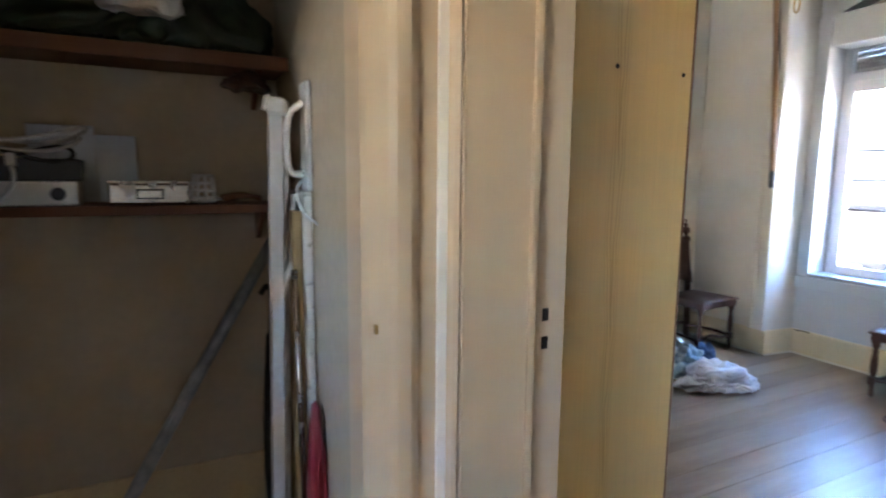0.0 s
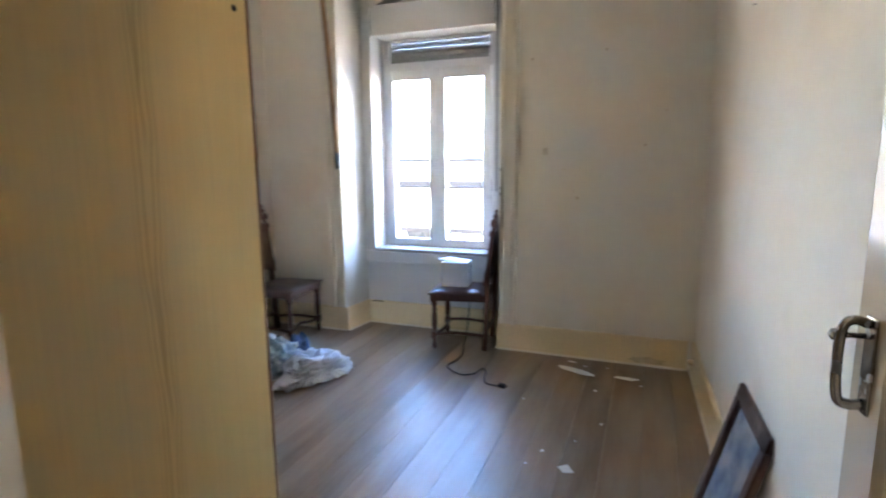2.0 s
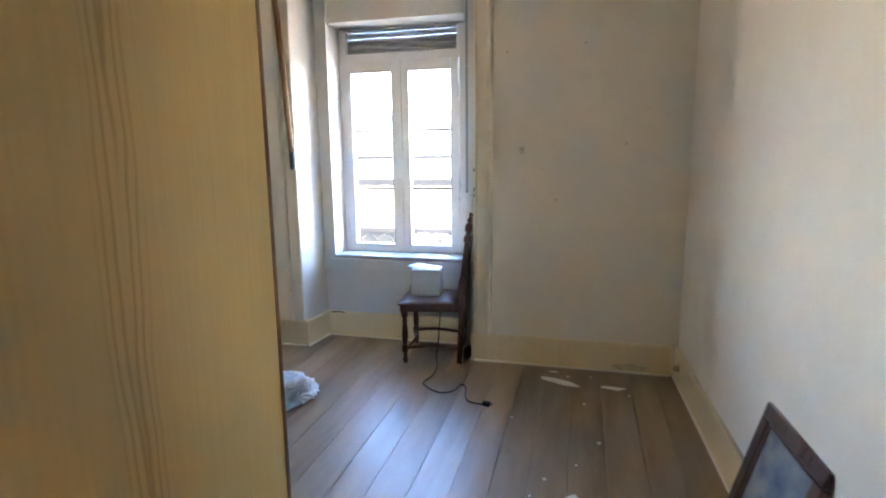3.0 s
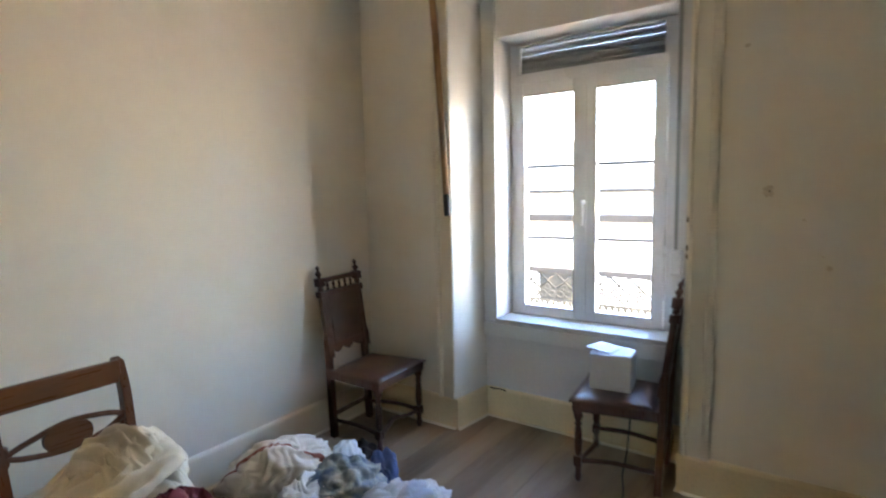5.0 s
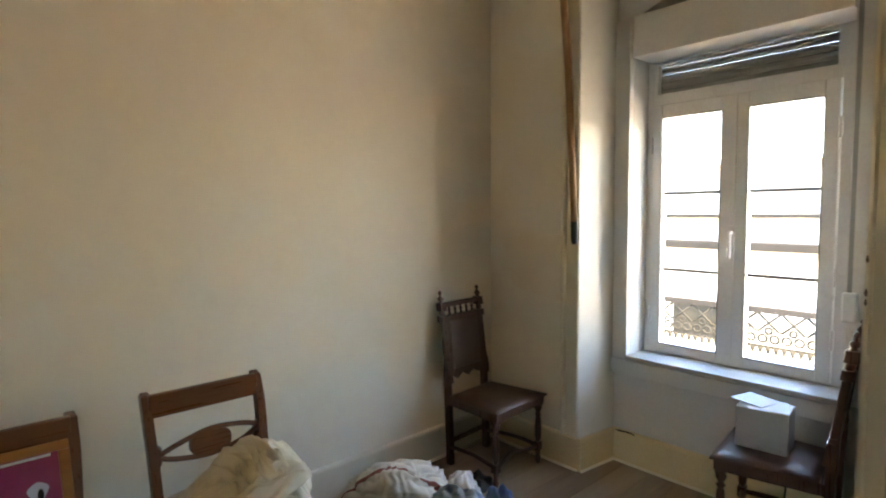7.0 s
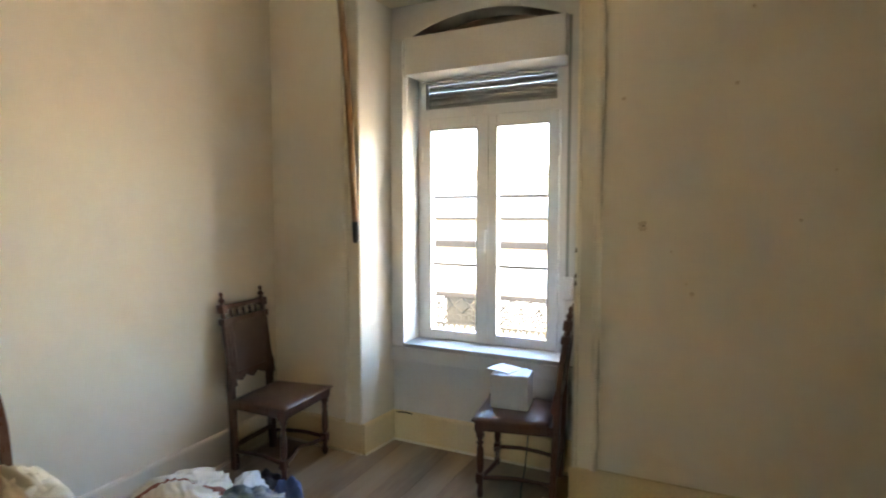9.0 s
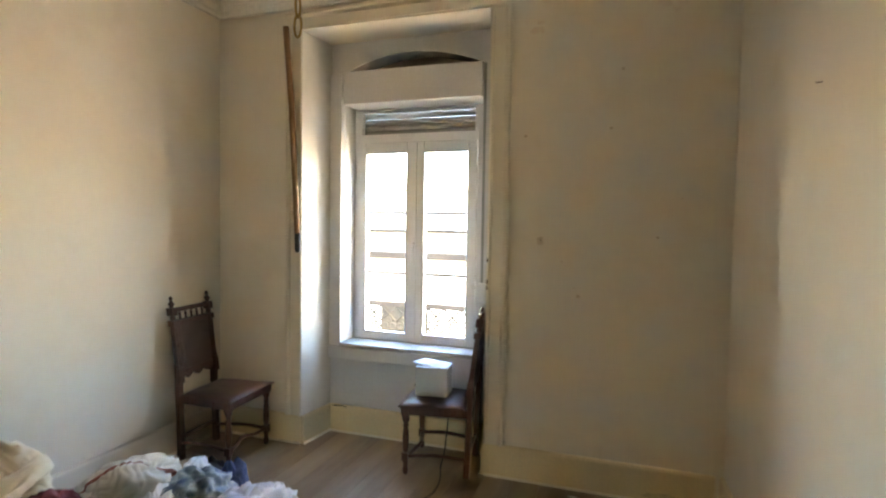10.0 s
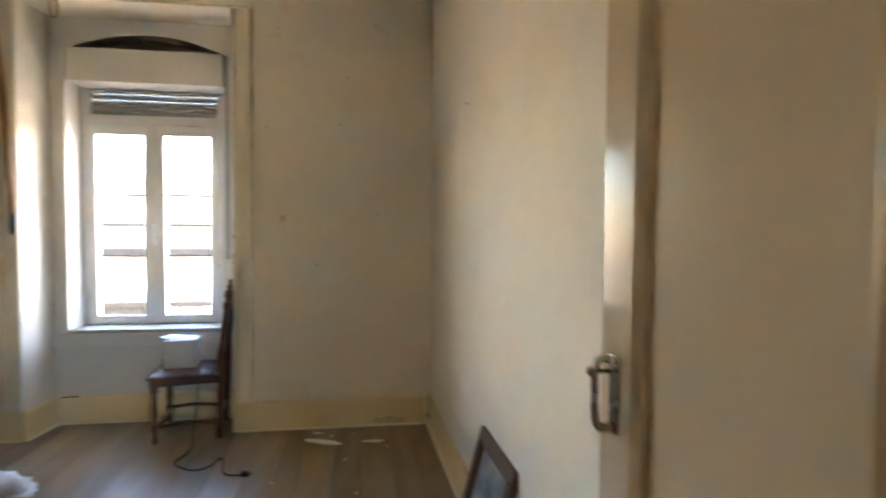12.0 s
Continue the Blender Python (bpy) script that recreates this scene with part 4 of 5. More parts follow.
def drape(half, height, seed, ridge=0.02, power=2.4, n=96, count=5.0):
    """A cloth thrown over a low heap: a dome with an uneven hem, crossed by narrow wandering ridges."""
    bm = bmesh.new()
    off = Vector((seed * 2.3, seed * 0.7, seed * 1.9))
    turn = [seed * 0.9, seed * 0.9 + 0.95, seed * 0.9 + 2.0]
    grid = []
    for i in range(n + 1):
        line = []
        for j in range(n + 1):
            u, v = 2 * i / n - 1, 2 * j / n - 1
            k = max(abs(u), abs(v))
            r = k
            q = math.atan2(v, u)
            c, s = math.cos(q), math.sin(q)
            hem = 0.86 + 0.30 * noise.noise(Vector((c, s, 0)) * 1.4 + off) + 0.10 * noise.noise(Vector((c, s, 0)) * 4 + off)
            x, y = c * r * hem, s * r * hem
            p = Vector((x, y, 0))
            warp = noise.noise_vector(p * 1.3 + off)
            dome = max(0.0, 1 - r ** power) ** 0.62
            z = height * dome * (0.92 + 0.65 * noise.noise(p * 2.1 - off))
            best = 0.0
            for m, a in enumerate(turn):
                along = (x + 0.35 * warp.x) * math.cos(a) + (y + 0.35 * warp.y) * math.sin(a)
                w = 0.5 + 0.9 * noise.noise(p * 1.9 + off * (m + 2))
                crest = (1 - abs(math.sin(along * count * (1 + 0.25 * m) + 2.2 * warp.z))) ** 1.6
                best = max(best, max(0.0, w) * crest)
            z += ridge * best * (0.35 + 0.65 * min(1.0, 3 * (1 - r)))
            z += 0.35 * ridge * noise.noise(p * 6 + off)
            line.append(bm.verts.new(((x + 0.05 * warp.x) * half[0], (y + 0.05 * warp.y) * half[1], max(0.0, z) + 0.006)))
        grid.append(line)
    for a, b in zip(grid, grid[1:]):
        for j in range(n):
            bm.faces.new((a[j], b[j], b[j + 1], a[j + 1])).smooth = True
    rim = grid[0] + [g[-1] for g in grid[1:]] + grid[-1][-2::-1] + [g[0] for g in grid[-2:0:-1]]
    low = [bm.verts.new((v.co.x * 0.985, v.co.y * 0.985, 0)) for v in rim]
    for i in range(len(rim)):
        j = (i + 1) % len(rim)
        bm.faces.new((rim[i], rim[j], low[j], low[i]))
    bm.faces.new(low)
    bmesh.ops.recalc_face_normals(bm, faces=bm.faces[:])
    return bm


def folded(half, height, seed, lie=0.0, tilt=(0.0, 0.0), folds=0.03, n=110, along=1.1, across=4.2, hem_depth=0.0):
    """A sheet thrown down in long soft folds that run one way, with a rolled, wavering hem."""
    bm = bmesh.new()
    off = Vector((seed * 1.7, seed * 2.9, seed * 0.6))
    ca, sa = math.cos(lie), math.sin(lie)
    grid = []
    for i in range(n + 1):
        line = []
        for j in range(n + 1):
            u, v = 2 * i / n - 1, 2 * j / n - 1
            a, b = u * math.sqrt(1 - 0.42 * v * v), v * math.sqrt(1 - 0.42 * u * u)
            r = min(1.0, math.hypot(a, b) / 1.08)
            rim = 1 + 0.16 * noise.noise(Vector((a, b, 0)) * 1.6 + off) + 0.05 * noise.noise(Vector((a, b, 0)) * 5 - off)
            x, y = a * rim, b * rim
            p = Vector((x, y, 0))
            bend = noise.noise_vector(p * 0.9 + off)
            s, t = x * ca + y * sa + 0.22 * bend.x, -x * sa + y * ca + 0.30 * bend.y
            long = Vector((s * along, t * across, 0))
            ridge = 1 - math.sqrt(4.0 * noise.noise(long + off) ** 2 + 0.05)
            fine = 1 - math.sqrt(4.0 * noise.noise(long * 1.9 - off) ** 2 + 0.08)
            edge = max(0.0, 1 - r ** 3.2) ** 0.5
            z = height * edge * max(0.25, 0.80 + tilt[0] * x + tilt[1] * y + 0.30 * noise.noise(p * 1.2 - off))
            z += folds * (ridge ** 2 * (0.9 + 0.6 * bend.z) + 0.35 * max(0.0, fine) ** 2) * min(1.0, 0.3 + 2.5 * (1 - r))
            sag = hem_depth * max(0.0, (r - 0.72) / 0.28) ** 2 * max(0.0, 0.5 - 0.8 * y)
            line.append(bm.verts.new((x * half[0], y * half[1], z - sag + 0.008)))
        grid.append(line)
    for p, q in zip(grid, grid[1:]):
        for j in range(n):
            bm.faces.new((p[j], q[j], q[j + 1], p[j + 1])).smooth = True
    rim = grid[0] + [g[-1] for g in grid[1:]] + grid[-1][-2::-1] + [g[0] for g in grid[-2:0:-1]]
    low = [bm.verts.new((v.co.x * 0.96, v.co.y * 0.96, v.co.z - 0.008)) for v in rim]
    for i in range(len(rim)):
        j = (i + 1) % len(rim)
        bm.faces.new((rim[i], rim[j], low[j], low[i]))
    bmesh.ops.recalc_face_normals(bm, faces=bm.faces[:])
    return bm


def spread(name, x, y, z, half, height, seed, mat, label, category, turn=0, **more):
    return solo(name, drape(half, height, seed, **more), mat, label, category, "", pose(x, y, z + 0.003, 0, 0, turn))


def heap(name, x, y, z, size, seed, mat, label, category, turn=0, **more):
    return solo(name, crumple(size, seed, **more), mat, label, category, "", pose(x, y, z + 0.004, 0, 0, turn))


linen = thing("bed_sheet", pose(3.133, 2.715, 0.462), "crumpled cream bed linen heaped on a dining chair", "linen")
part("lower_layer", folded((0.285, 0.25), 0.105, 3, 2.35, (0.45, 0.1), 0.062, along=0.9, across=4.4, hem_depth=0.05), CLOTH_CREAM, linen)
part("upper_layer", folded((0.225, 0.185), 0.090, 7, 2.60, (0.40, 0.0), 0.062, 100, 0.9, 4.2), CLOTH_CREAM, linen).matrix_basis = pose(0.030, -0.02, 0.075, 4, -10, 20)
part("top_fold", folded((0.150, 0.135), 0.070, 11, 2.10, (0.3, 0.2), 0.052, 80, 0.9, 3.8), CLOTH_CREAM, linen).matrix_basis = pose(0.065, 0.01, 0.130, 8, -8, -15)
heap("blanket", 3.218, 2.420, 0.0, (0.19, 0.135, 0.335), 8, CLOTH_RED, "dark burgundy blanket slumped against a dining chair", "blanket", 30, detail=6, amp=0.26, flat=0.5, freq=1.1, crisp=0.12)
roll = thing("blanket_fold", pose(3.203, 2.385, 0.40), "burgundy blanket edge folded in layers over the heap", "blanket")
for k, (mat, dz, lean) in enumerate(((CLOTH_RED, 0.0, 10), (CLOTH_PINK, 0.040, 14), (CLOTH_RED, 0.062, 16), (CLOTH_RED, 0.090, 20))):
    part("fold", folded((0.165 - 0.012 * k, 0.125 - 0.014 * k), 0.040, 20 + k, 0.5 + 0.3 * k, (0, 0.2), 0.030, 60, 0.9, 3.4, 0.05), mat, roll).matrix_basis = pose(0.012 * k - 0.01, 0.022 * k, dz, lean, 6, -20 + 9 * k)
flap = folded((0.075, 0.085), 0.010, 12, 0.4, (0, 0), 0.006, 40)
solo("blanket_lining", flap, CLOTH_PINK, "dusky pink blanket lining folded over burgundy cloth", "blanket", "", pose(3.173, 2.265, 0.375, 62, 0, -20))
heap("quilt", 4.02, 2.985, 0.0, (0.255, 0.165, 0.165), 5, CLOTH_STRIPE, "folded cream quilt with a reddish stripe on the floor", "quilt", -41, detail=6, amp=0.27, freq=1.6, crisp=0.30, flat=0.6)
heap("pillowcase", 3.90, 2.67, 0.0, (0.165, 0.14, 0.145), 14, CLOTH_WHITE, "white cotton pillowcase crumpled on the floor", "pillowcase", 40, detail=6, amp=0.46)
heap("duvet_cover", 4.12, 2.62, 0.0, (0.205, 0.165, 0.185), 21, CLOTH_FLORAL, "blue and grey floral duvet cover in a heap", "bedding", -30, detail=6, amp=0.38)
heap("duvet_cover", 3.74, 2.56, 0.0, (0.13, 0.13, 0.105), 33, CLOTH_FLORAL, "blue and grey floral cloth spilling onto the floor", "bedding", 30, amp=0.4)
heap("trousers", 4.31, 2.53, 0.0, (0.085, 0.075, 0.16), 17, CLOTH_BLUE, "blue cotton cloth stuck in the laundry heap", "clothes", 10, amp=0.4)
heap("sheet", 4.13, 2.33, 0.0, (0.21, 0.12, 0.125), 26, CLOTH_GREY, "pale grey cotton sheet trailing over the floor", "sheet", -18, detail=6, amp=0.5, freq=1.9)
heap("sheet", 4.30, 2.25, 0.0, (0.12, 0.095, 0.085), 29, CLOTH_WHITE, "white end of a crumpled sheet on the floorboards", "sheet", 30, detail=6, amp=0.5)
heap("shirt_sleeve", 4.33, 2.83, 0.0, (0.125, 0.10, 0.12), 41, CLOTH_WHITE, "white shirt sleeve flung from the laundry heap", "shirt", 20, amp=0.42)
spread("dark_cloth", 4.52, 2.91, 0.0, (0.12, 0.085), 0.06, 44, BLACK, "black cloth on the floor by a chair leg", "cloth", 10, ridge=0.015, n=48)

# ---- appliance with papers on the chair in the recess, its cable and plug ----
device = thing("appliance", pose(5.153, 1.673, 0.459, 0, 0, 6), "small pale grey boxy appliance on a carved chair", "appliance")
part("casing", boxed((-0.080, 0.080, -0.105, 0.105, 0.0, 0.185), bevel=0.008, segments=3), CARD, device)
part("front_lip", boxed((-0.083, 0.078, -0.098, 0.098, 0.0, 0.022), bevel=0.004), CARD, device)
part("rear_grille", boxed((0.079, 0.088, -0.08, 0.08, 0.02, 0.15), bevel=0.003), BLACK, device)
part("side_knob", lathe([(0.016, 0), (0.016, 0.010), (0.010, 0.014)], 14), BLACK, device).matrix_basis = pose(-0.03, 0.105, 0.05, -90, 0, 0)
sheet = boxed((-0.075, 0.085, -0.085, 0.075, 0, 0.002))
solo("paper_sheet", sheet, PAPER, "folded white paper lying on the appliance", "paper", "papers on the appliance", pose(5.138, 1.663, 0.6455, 0, 0, 18))
sheet = boxed((-0.09, 0.07, -0.06, 0.085, 0, 0.003))
solo("paper_sheet", sheet, PAPER, "bent white paper lying on the appliance", "paper", "papers on the appliance", pose(5.183, 1.708, 0.6495, 3, 2, -12))
flex = thing("power_cable", pose(0, 0, 0), "thin black power cable trailing over the floorboards", "cable")
part("cable", tube(bent([(5.255, 1.63, 0.50), (5.295, 1.60, 0.46), (5.300, 1.615, 0.30), (5.24, 1.62, 0.06), (5.10, 1.60, 0.008), (4.93, 1.545, 0.006), (4.77, 1.530, 0.006), (4.62, 1.555, 0.006), (4.515, 1.43, 0.006), (4.555, 1.345, 0.006), (4.655, 1.315, 0.006), (4.610, 1.275, 0.006), (4.500, 1.255, 0.006), (4.430, 1.215, 0.006), (4.410, 1.135, 0.008)]), 0.0042, 8), BLACK, flex)
bm = boxed((-0.026, 0.018, -0.014, 0.014, 0, 0.027), bevel=0.006)
part("plug", bm, BLACK, flex).matrix_basis = pose(4.408, 1.108, 0.002, 0, 0, -100)
for s in (-0.008, 0.008):
    part("plug_pin", tube([(0.017, s, 0.014), (0.036, s, 0.014)], 0.0024, 8), STEEL, flex).matrix_basis = pose(4.408, 1.108, 0.002, 0, 0, -100)

# ---- brown pole hanging beside the recess ----
rod = thing("wooden_pole", pose(5.068, 2.648, 1.345), "brown wooden pole with a black tip hanging by the casing", "pole")
part("shaft", tube([(0, 0.004, 0.13), (0, 0.022, 0.5), (0.001, 0.052, 1.0), (0.002, 0.100, 1.53)], [0.019, 0.021, 0.022, 0.021], 12), POLE, rod)
part("tip", tube([(0, 0, 0), (0, 0.001, 0.02), (0, 0.004, 0.13)], [0.013, 0.019, 0.020], 12), BLACK, rod, "black rubber tip")

# ---- pendant lamp ----
lamp = thing("pendant_lamp", pose(3.40, 1.53, 2.13), "copper-coloured bowl pendant lamp with a chain pull", "lamp")
part("bowl", lathe([(0.006, 0.13), (0.016, 0.135), (0.020, 0.15), (0.040, 0.165), (0.068, 0.20), (0.078, 0.235), (0.074, 0.262), (0.050, 0.285), (0.022, 0.30), (0.016, 0.33), (0.012, 0.36)], 28), COPPER, lamp)
part("stem", lathe([(0.010, 0.36), (0.008, 0.40), (0.008, 1.02), (0.03, 1.04), (0.055, 1.068)], 14), BRASS, lamp)
for k in range(2):
    z = 0.105 - 0.062 * k
    ring = [(0.013 * math.cos(q) * (1 - k), 0.013 * math.cos(q) * k, z + 0.036 * math.sin(q)) for q in (math.tau * i / 16 for i in range(17))]
    part("chain_link", tube(ring, 0.0038, 8), BRASS, lamp)
for k in range(3):
    q = math.tau * k / 3 - 0.65
    c, s = math.cos(q), math.sin(q)
    arm = part("arm", tube(bent([(0.03 * c, 0.03 * s, 0.30), (0.10 * c, 0.10 * s, 0.240), (0.165 * c, 0.165 * s, 0.262), (0.19 * c, 0.19 * s, 0.35), (0.17 * c, 0.17 * s, 0.375)]), 0.007, 8), BRASS, lamp)
    part("cup", lathe([(0.012, 0.35), (0.028, 0.365), (0.032, 0.385), (0.020, 0.41), (0.020, 0.46)], 14, (0.19 * c, 0.19 * s, 0)), BRASS, arm)

# ---- fallen flakes and scraps on the floor ----
def flake(outline, x, y, turn, label="white plaster flake fallen on the floorboards", thick=0.004):
    rough = random.Random(int(x * 977 + y * 331))
    pts = [(p * (1 + rough.uniform(-0.1, 0.1)), q * (1 + rough.uniform(-0.1, 0.1))) for p, q in outline]
    solo("plaster_flake", prism(pts, (0, 0, 0), (1, 0, 0), (0, 1, 0), (0, 0, thick)), FLAKE, label, "plaster flake", "flakes on the floor", pose(x, y, 0.002, 0, 0, turn))


long = [(-0.135, 0.01), (-0.11, 0.030), (-0.05, 0.040), (0.02, 0.034), (0.09, 0.028), (0.13, 0.004), (0.12, -0.016), (0.05, -0.026), (-0.03, -0.030), (-0.09, -0.018)]
flake(long, 4.850, 0.720, 70)
flake([(-0.075, -0.012), (-0.03, 0.030), (0.01, 0.018), (0.078, 0.006), (0.06, -0.016), (0.0, -0.022)], 4.815, 0.388, 88)
flake([(-0.035, 0), (0.0, 0.012), (0.035, 0.004), (0.0, -0.010)], 5.000, 0.760, 80)
flake([(-0.012, 0), (0.0, 0.010), (0.014, 0.002), (0.0, -0.010)], 4.940, 0.665, 10)
flake([(-0.034, -0.022), (-0.026, 0.028), (0.030, 0.030), (0.036, -0.020)], 3.635, 0.603, 30, "small square scrap of white paper on the floor", 0.002)
for x, y, s in ((4.126, 0.491, 0.010), (4.555, 0.563, 0.010), (3.755, 0.737, 0.010), (3.90, 0.60, 0.006), (4.30, 0.95, 0.006), (3.62, 0.79, 0.006), (4.72, 0.30, 0.008), (4.96, 0.52, 0.007)):
    flake([(-s, 0), (0, s), (s, 0.2 * s), (0.3 * s, -s)], x, y, x * 90)

# ---- wear of the walls: nail holes, peeled spots, mould, a chipped edge ----
PEEL = material("peeled_brown_spot", (0.72, 0.61, 0.46), 0.9, (0.54, 0.43, 0.30), 30, 0.8, 120, 0.4)
PINKISH = material("pinkish_bare_plaster", (0.76, 0.64, 0.52), 0.9, (0.80, 0.72, 0.60), 22, 1.0, 120, 0.3)
MOULD_STAIN = material("grey_brown_mould", (0.52, 0.42, 0.25), 0.8, (0.68, 0.56, 0.36), 24, 1.0, 120, 0.2)
CHIP = material("chipped_edge_wood", (0.16, 0.11, 0.07), 0.9, (0.30, 0.24, 0.17), 30, 0.7)


def spot(wall, y, z, ry, rz, mat, seed, label="", x=WX):
    wild = random.Random(seed)
    n = 18
    pts = []
    for i in range(n):
        q = math.tau * i / n
        k = 0.55 + 0.45 * wild.random()
        pts.append((ry * k * math.cos(q), rz * k * math.sin(q)))
    part("wall_spot", prism(pts, (x - 0.0015, y, z), (0, 1, 0), (0, 0, 1), (0.003, 0, 0)), mat, wall, label)


far = bpy.data.objects["wall_far_1"]
spot(far, 1.004, 1.463, 0.026, 0.034, PEEL, 1, "brown peeled spot")
spot(far, 1.000, 1.465, 0.006, 0.007, CHIP, 2)
for i, (y, z, r) in enumerate(((0.562, 2.440, 0.012), (0.617, 2.112, 0.012), (0.234, 1.712, 0.008), (0.353, 1.496, 0.011), (0.777, 1.142, 0.016), (1.104, 2.085, 0.013), (0.871, 1.342, 0.008), (0.80, 1.19, 0.006))):
    spot(far, y, z, r * 0.9, r * 0.9, PEEL, 10 + i)
for i, (y, z, ry, rz) in enumerate(((1.05, 2.70, 0.05, 0.03), (1.03, 2.745, 0.03, 0.015), (0.36, 2.785, 0.05, 0.045), (0.29, 2.75, 0.035, 0.03))):
    spot(far, y, z, ry, rz, PINKISH, 30 + i, "pinkish patch of bare plaster")
base1 = bpy.data.objects["baseboard_1"]
spot(base1, 0.27, 0.040, 0.16, 0.028, MOULD_STAIN, 50, "grey-brown mould stain", WX - 0.022)
crack = bpy.data.objects["baseboard_3"]
part("crack", prism([(0, 0), (0.05, 0.004), (0.10, -0.002), (0.13, 0.003), (0.10, 0.007), (0.05, 0.011), (0.01, 0.008)], (RECESS - 0.0232, 2.440, 0.190), (0, 1, 0), (0, 0, 1), (0.003, 0, 0)), DARKHOLE, crack, "dark crack above the baseboard")
edge = bpy.data.objects["casing_1"]
for i, z in enumerate((1.17, 1.21, 1.34)):
    part("chip", lathe([(0.002, -0.014 - 0.005 * (i % 2)), (0.006, -0.004), (0.004, 0.006), (0.001, 0.016)], 7, (WX - 0.034, R0 - 0.002, z)), CHIP, edge, "dark chip in the painted edge")
solo("cable_outlet", lathe([(0.022, 0), (0.022, 0.012), (0.014, 0.030), (0.012, 0.034)], 16), TRIM, "small round cream cable outlet on the baseboard", "outlet", "", pose(4.95, -0.004, 0.115, -90, 0, 0))
solo("nail", lathe([(0.0015, 0), (0.0015, 0.010), (0.004, 0.012), (0.002, 0.014)], 10), CHIP, "rusty nail in the plaster wall", "nail", "", pose(3.95, -0.062, 2.025, -90, 0, 0))

# ---- pantry ----
shelf_back = 2.278
for z, label in ((1.290, "reddish-brown wooden pantry shelf with small clutter"), (1.800, "reddish-brown wooden pantry shelf under dark sacking")):
    shelf = thing("pantry_shelf", pose(0.59, 2.10, z), label, "shelf", "pantry shelves")
    part("board", boxed((-0.68, 0.70, -0.10, 0.175, -0.016, 0.016), bevel=0.004), SHELFWOOD, shelf)
    part("front_edge", boxed((-0.68, 0.70, -0.115, -0.10, -0.028 if z > 1.5 else -0.016, 0.020 if z > 1.5 else 0.016), bevel=0.003), SHELFWOOD, shelf)
    part("bracket", prism([(0, 0), (0.20, 0), (0, -0.12)], (0.60, 0.175, -0.016), (0, -1, 0), (0, 0, 1), (0.02, 0, 0)), SHELFWOOD, shelf)
heap("sack", 0.55, 2.13, 1.818, (0.42, 0.12, 0.26), 61, CLOTH_DARK, "dark green sacking bundled on the upper pantry shelf", "sack", 0, detail=6, amp=0.45)
heap("sack", 1.02, 2.13, 1.818, (0.20, 0.11, 0.22), 67, CLOTH_DARK, "dark sack stuffed on the upper pantry shelf", "sack", 0, amp=0.4)
solo("cloth_bundle", crumple((0.10, 0.028, 0.16), 71, detail=5, amp=0.25), CLOTH_WHITE, "dingy white cloth lying over dark sacking", "cloth", "", pose(0.84, 1.985, 1.900))
heap("rag", 1.15, 2.10, 1.70, (0.07, 0.06, 0.05), 73, LEATHER, "brown rag hanging below the upper shelf", "rag")
low = 1.308
router = thing("set_top_box", pose(0.49, 2.09, low, 0, 0, 4), "dark grey set-top box with coiled cables on a white box", "electronics")
part("white_box", boxed((-0.20, 0.14, -0.09, 0.09, 0, 0.075), bevel=0.006), PVC, router)
part("dial", lathe([(0.020, 0), (0.020, 0.010), (0.012, 0.012)], 14), BLACK, router).matrix_basis = pose(0.085, -0.09, 0.036, 90, 0, 0)
part("dark_box", boxed((-0.20, 0.15, -0.085, 0.09, 0.076, 0.145), bevel=0.006), BLACK, router)
for k in range(3):
    loop = [(-0.02 + (0.15 + 0.02 * k) * math.cos(q), -0.05 + 0.05 * math.sin(q), 0.16 + 0.03 * k + 0.025 * math.sin(2 * q + k)) for q in (math.tau * i / 24 for i in range(25))]
    part("cable_loop", tube(loop, 0.006, 8), CARD if k else BLACK, router)
part("hanging_cable", tube(bent([(-0.03, -0.10, 0.15), (-0.02, -0.105, 0.08), (-0.06, -0.11, 0.02), (-0.14, -0.11, 0.01)]), 0.006, 8), CARD, router)
part("plug", boxed((-0.035, -0.01, -0.115, -0.095, 0.12, 0.16), bevel=0.005), CARD, router)
for x, w, h, r in ((0.565, 0.19, 0.265, 2), (0.725, 0.125, 0.235, -2)):
    solo("envelope", boxed((-w / 2, w / 2, -0.004, 0.004, 0, h), bevel=0.002), PAPER, "white envelope propped against the pantry wall", "envelope", "papers on the shelf", pose(x, 2.245, low, 6, 0, r))
tin = thing("tin_box", pose(0.834, 2.09, low, 0, 0, -2), "flat metal tin with a framed label on the pantry shelf", "tin")
part("body", boxed((-0.12, 0.12, -0.07, 0.07, 0, 0.065), bevel=0.006), STEEL, tin)
part("lid", boxed((-0.122, 0.122, -0.072, 0.072, 0.066, 0.078), bevel=0.004), STEEL, tin)
part("label_frame", boxed((-0.04, 0.04, -0.0745, -0.070, 0.018, 0.022), (-0.04, 0.04, -0.0745, -0.070, 0.046, 0.050), (-0.04, -0.036, -0.0745, -0.070, 0.022, 0.046), (0.036, 0.04, -0.0745, -0.070, 0.022, 0.046)), BLACK, tin)
cup = thing("lattice_cup", pose(0.997, 2.08, low), "white lattice cup in a saucer on the pantry shelf", "cup")
part("saucer", lathe([(0.03, 0), (0.060, 0.012), (0.062, 0.016), (0.03, 0.008)], 18), PVC, cup)
for k in range(4):
    z = 0.018 + 0.026 * k
    r = 0.040 - 0.003 * k
    part("hoop", tube([(r * math.cos(q), r * math.sin(q), z) for q in (math.tau * i / 18 for i in range(19))], 0.006, 6), PVC, cup)
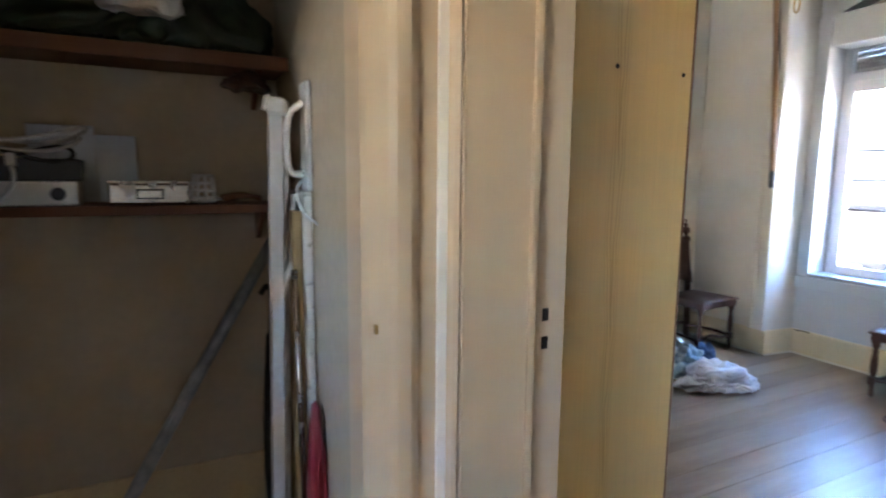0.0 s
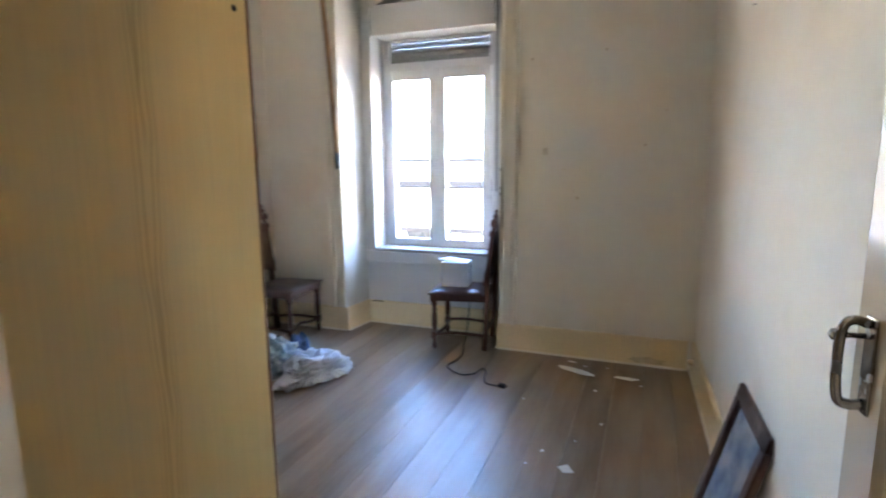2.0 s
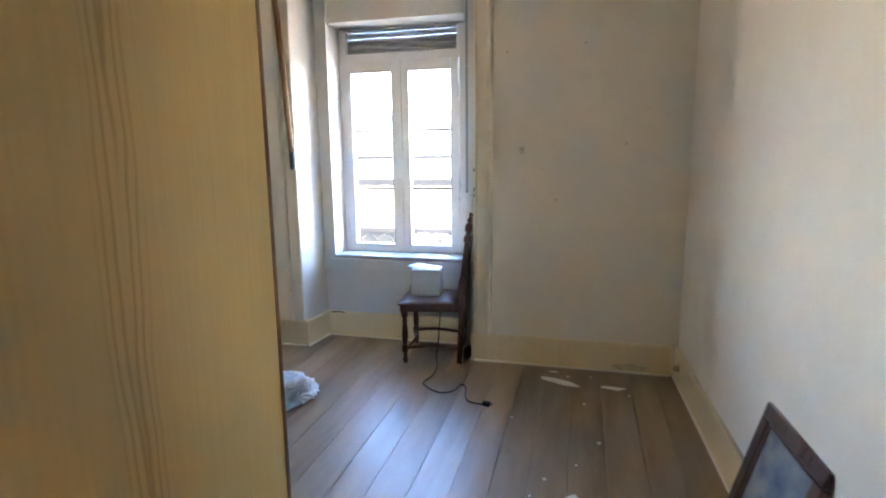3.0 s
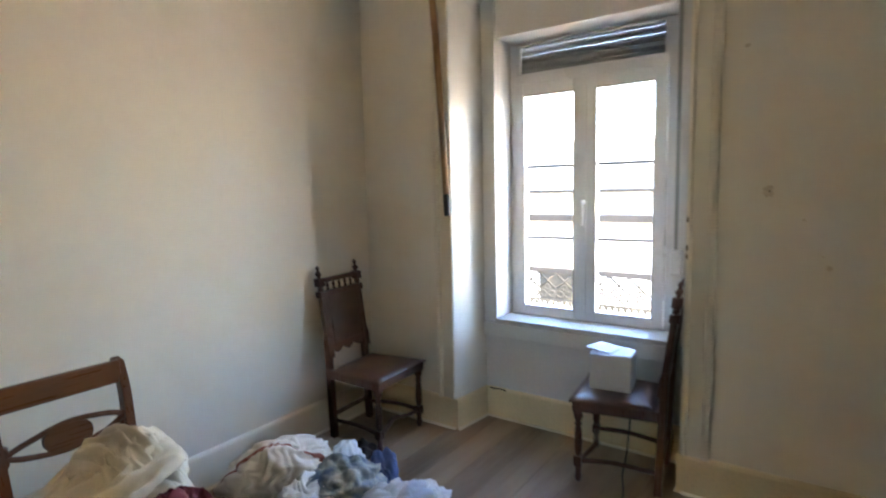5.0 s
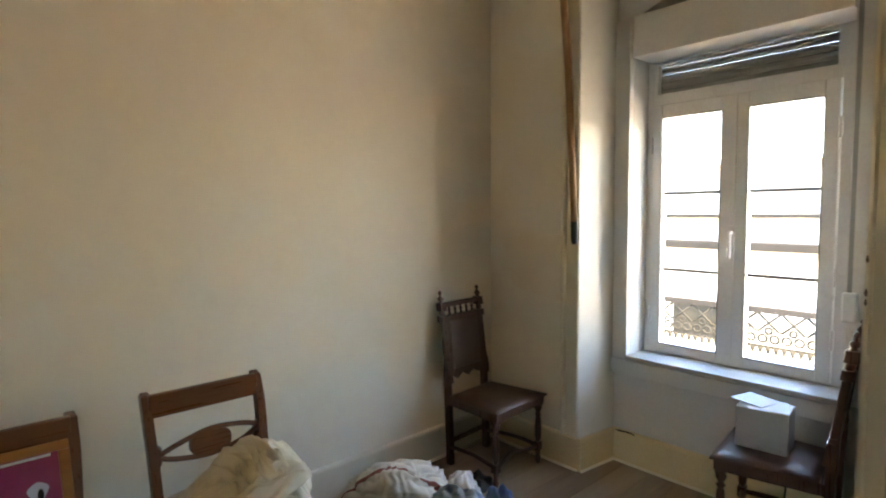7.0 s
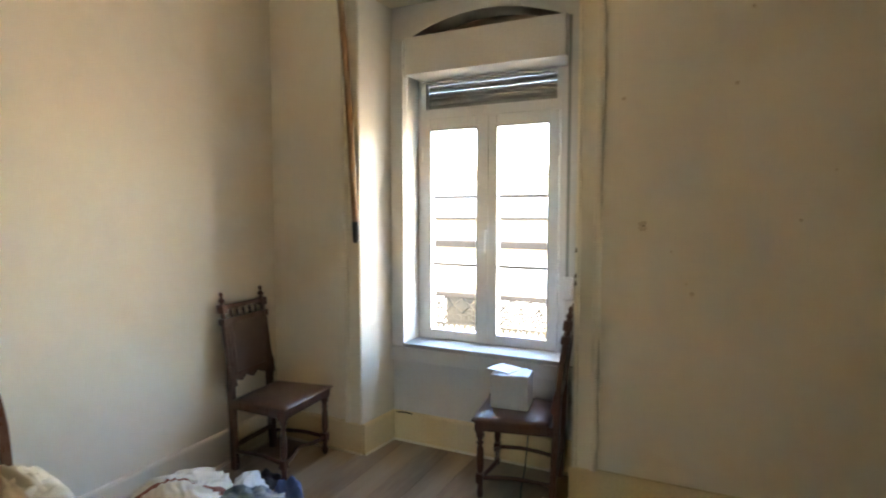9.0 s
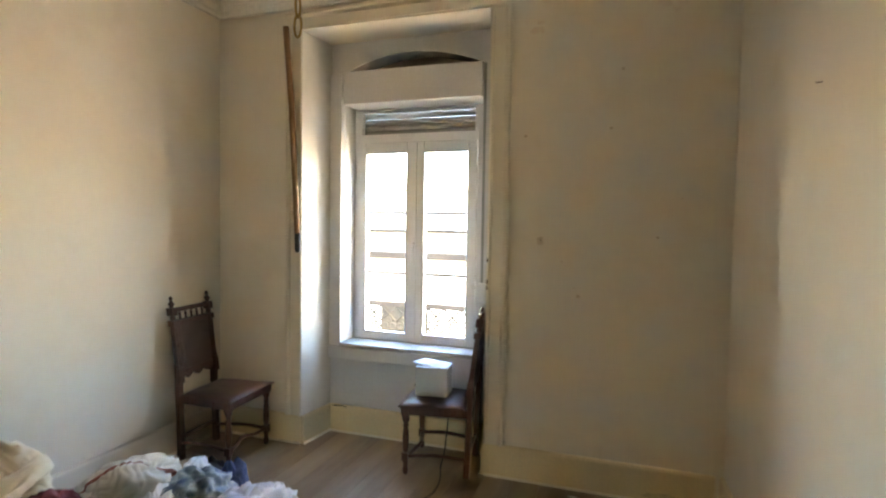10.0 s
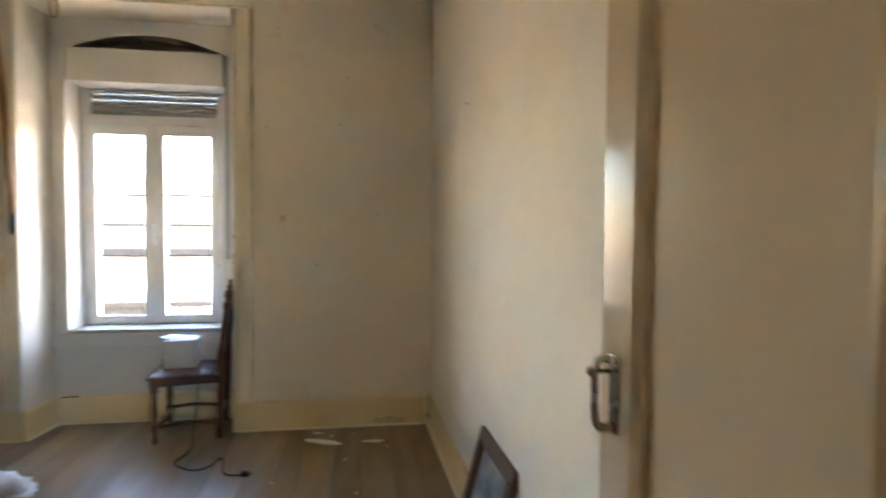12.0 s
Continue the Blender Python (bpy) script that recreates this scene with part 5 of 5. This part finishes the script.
for k in range(9):
    q = math.tau * k / 9
    part("rib", tube([(0.041 * math.cos(q), 0.041 * math.sin(q), 0.012), (0.031 * math.cos(q), 0.031 * math.sin(q), 0.10)], 0.005, 6), PVC, cup)
heap("rag", 1.12, 2.09, low, (0.06, 0.045, 0.018), 77, SHELFWOOD, "small reddish rag on the pantry shelf", "rag")
PIPE = material("scuffed_grey_pipe", (0.24, 0.28, 0.33), 0.4, (0.52, 0.55, 0.58), 14, 0.8, 60, 0.2, 0.1)
solo("pipe", tube([(0.545, 1.93, 0.02), (0.9, 2.06, 0.60), (1.245, 2.19, 1.15)], 0.023, 14), PIPE, "scuffed grey metal pipe leaning across the pantry", "pipe")
rack = thing("folding_rack", pose(1.155, 1.70, 0.0, 0, 1.2, 0), "white folded drying rack leaning in the pantry", "rack")
part("upright", boxed((-0.018, 0.022, -0.02, 0.02, 0.0, 1.60), bevel=0.006), PVC, rack)
part("upright", boxed((0.030, 0.050, 0.03, 0.06, 0.0, 1.45), bevel=0.005), PVC, rack)
part("hinge_joint", lathe([(0.03, -0.02), (0.034, -0.01), (0.034, 0.02), (0.02, 0.03)], 14, (0.01, 0.0, 1.61)), PVC, rack)
part("brace", tube([(0.012, -0.01, 1.02), (0.055, 0.0, 1.14), (0.06, 0.02, 1.35)], 0.010, 8), PVC, rack)
part("hook", tube(bent([(0.0, 0, 1.60), (-0.02, -0.01, 1.64), (-0.03, -0.01, 1.60)]), 0.009, 8), PVC, rack)
FLORALWHITE = material("white_speckled_cover", (0.62, 0.60, 0.55), 0.85, (0.50, 0.47, 0.42), 8, 0.5, 200, 0.3, stains=(0.16, 0.15, 0.12), stain_scale=34, stain_edge=0.58)
TANFOAM = material("tan_underlay", (0.42, 0.29, 0.13), 0.85)
iron = thing("ironing_board", pose(1.245, 1.72, 0.0), "folded ironing board with a speckled white cover", "ironing board")
part("underlay", boxed((-0.018, 0.012, -0.06, 0.24, 0.02, 1.30), bevel=0.008), TANFOAM, iron)
part("cover", boxed((0.014, 0.044, -0.065, 0.245, 0.0, 1.36), bevel=0.012, segments=3), FLORALWHITE, iron, "white cover with dark specks")
part("leg", tube([(0.0, -0.075, 0.02), (-0.01, -0.075, 0.6), (-0.02, -0.075, 1.12)], 0.010, 8), STEEL, iron)
iron2 = thing("clothes_iron", pose(1.262, 1.69, 1.36), "cream clothes iron hung nose up over the board", "iron")
part("sole", boxed((0.010, 0.026, -0.05, 0.05, 0.0, 0.33), bevel=0.006), PVC, iron2)
part("handle", tube(bent([(0.01, 0, 0.05), (-0.035, 0, 0.07), (-0.035, 0, 0.22), (0.01, 0, 0.27)]), 0.011, 8), PVC, iron2)
part("cord", tube(bent([(0.0, 0, 0.03), (-0.02, -0.03, 0.0), (-0.012, -0.07, -0.06), (0.03, -0.09, -0.10)]), 0.004, 8), PVC, iron2)
walking = thing("umbrella", pose(1.19, 2.16, 0.0, 2, 2, 0), "black furled umbrella standing in the pantry corner", "umbrella")
part("canopy", lathe([(0.006, 0.02), (0.020, 0.2), (0.026, 0.5), (0.018, 0.78), (0.008, 0.80)], 12), BLACK, walking)
part("handle", tube(bent([(0, 0, 0.79), (0, 0, 0.94), (-0.02, -0.02, 0.985), (-0.045, -0.04, 0.96)]), 0.010, 8), BLACK, walking)
REDBAG = material("red_plastic_bag", (0.30, 0.025, 0.03), 0.35, (0.20, 0.015, 0.02), 9, 0.6, 60, 0.3)
heap("bag", 1.262, 1.56, 0.0, (0.032, 0.06, 0.44), 83, REDBAG, "red plastic bag stuffed beside the ironing board", "bag", 0, flat=0.6, amp=0.25)
structure("baseboard_8", boxed((-0.1, 1.30, 2.262, 2.28, 0, 0.235), bevel=0.004), CREAM, "low cream baseboard in the pantry", "baseboard")

# ---- floorboards, each of its own ----
rng = random.Random(4)
y = -0.20
while y < LY:
    wide = 0.168 + rng.uniform(-0.012, 0.012)
    x0 = HX - 0.002 if -0.25 < y < 0.75 else DX
    part("plank", boxed((x0 + 0.001, RECESS - 0.001, y + 0.0007, y + wide - 0.0007, -0.022, rng.uniform(-0.0006, 0.0006)), bevel=0.0014, segments=1), BOARDS, floor)
    y += wide
y = -1.3
while y < 2.3:
    x1 = 1.30 if y > 0.85 else HX
    part("plank", boxed((-1.3, x1, y + 0.002, y + 0.166, -0.022, 0.0), bevel=0.0016, segments=1), BOARDS, floor)
    y += 0.168
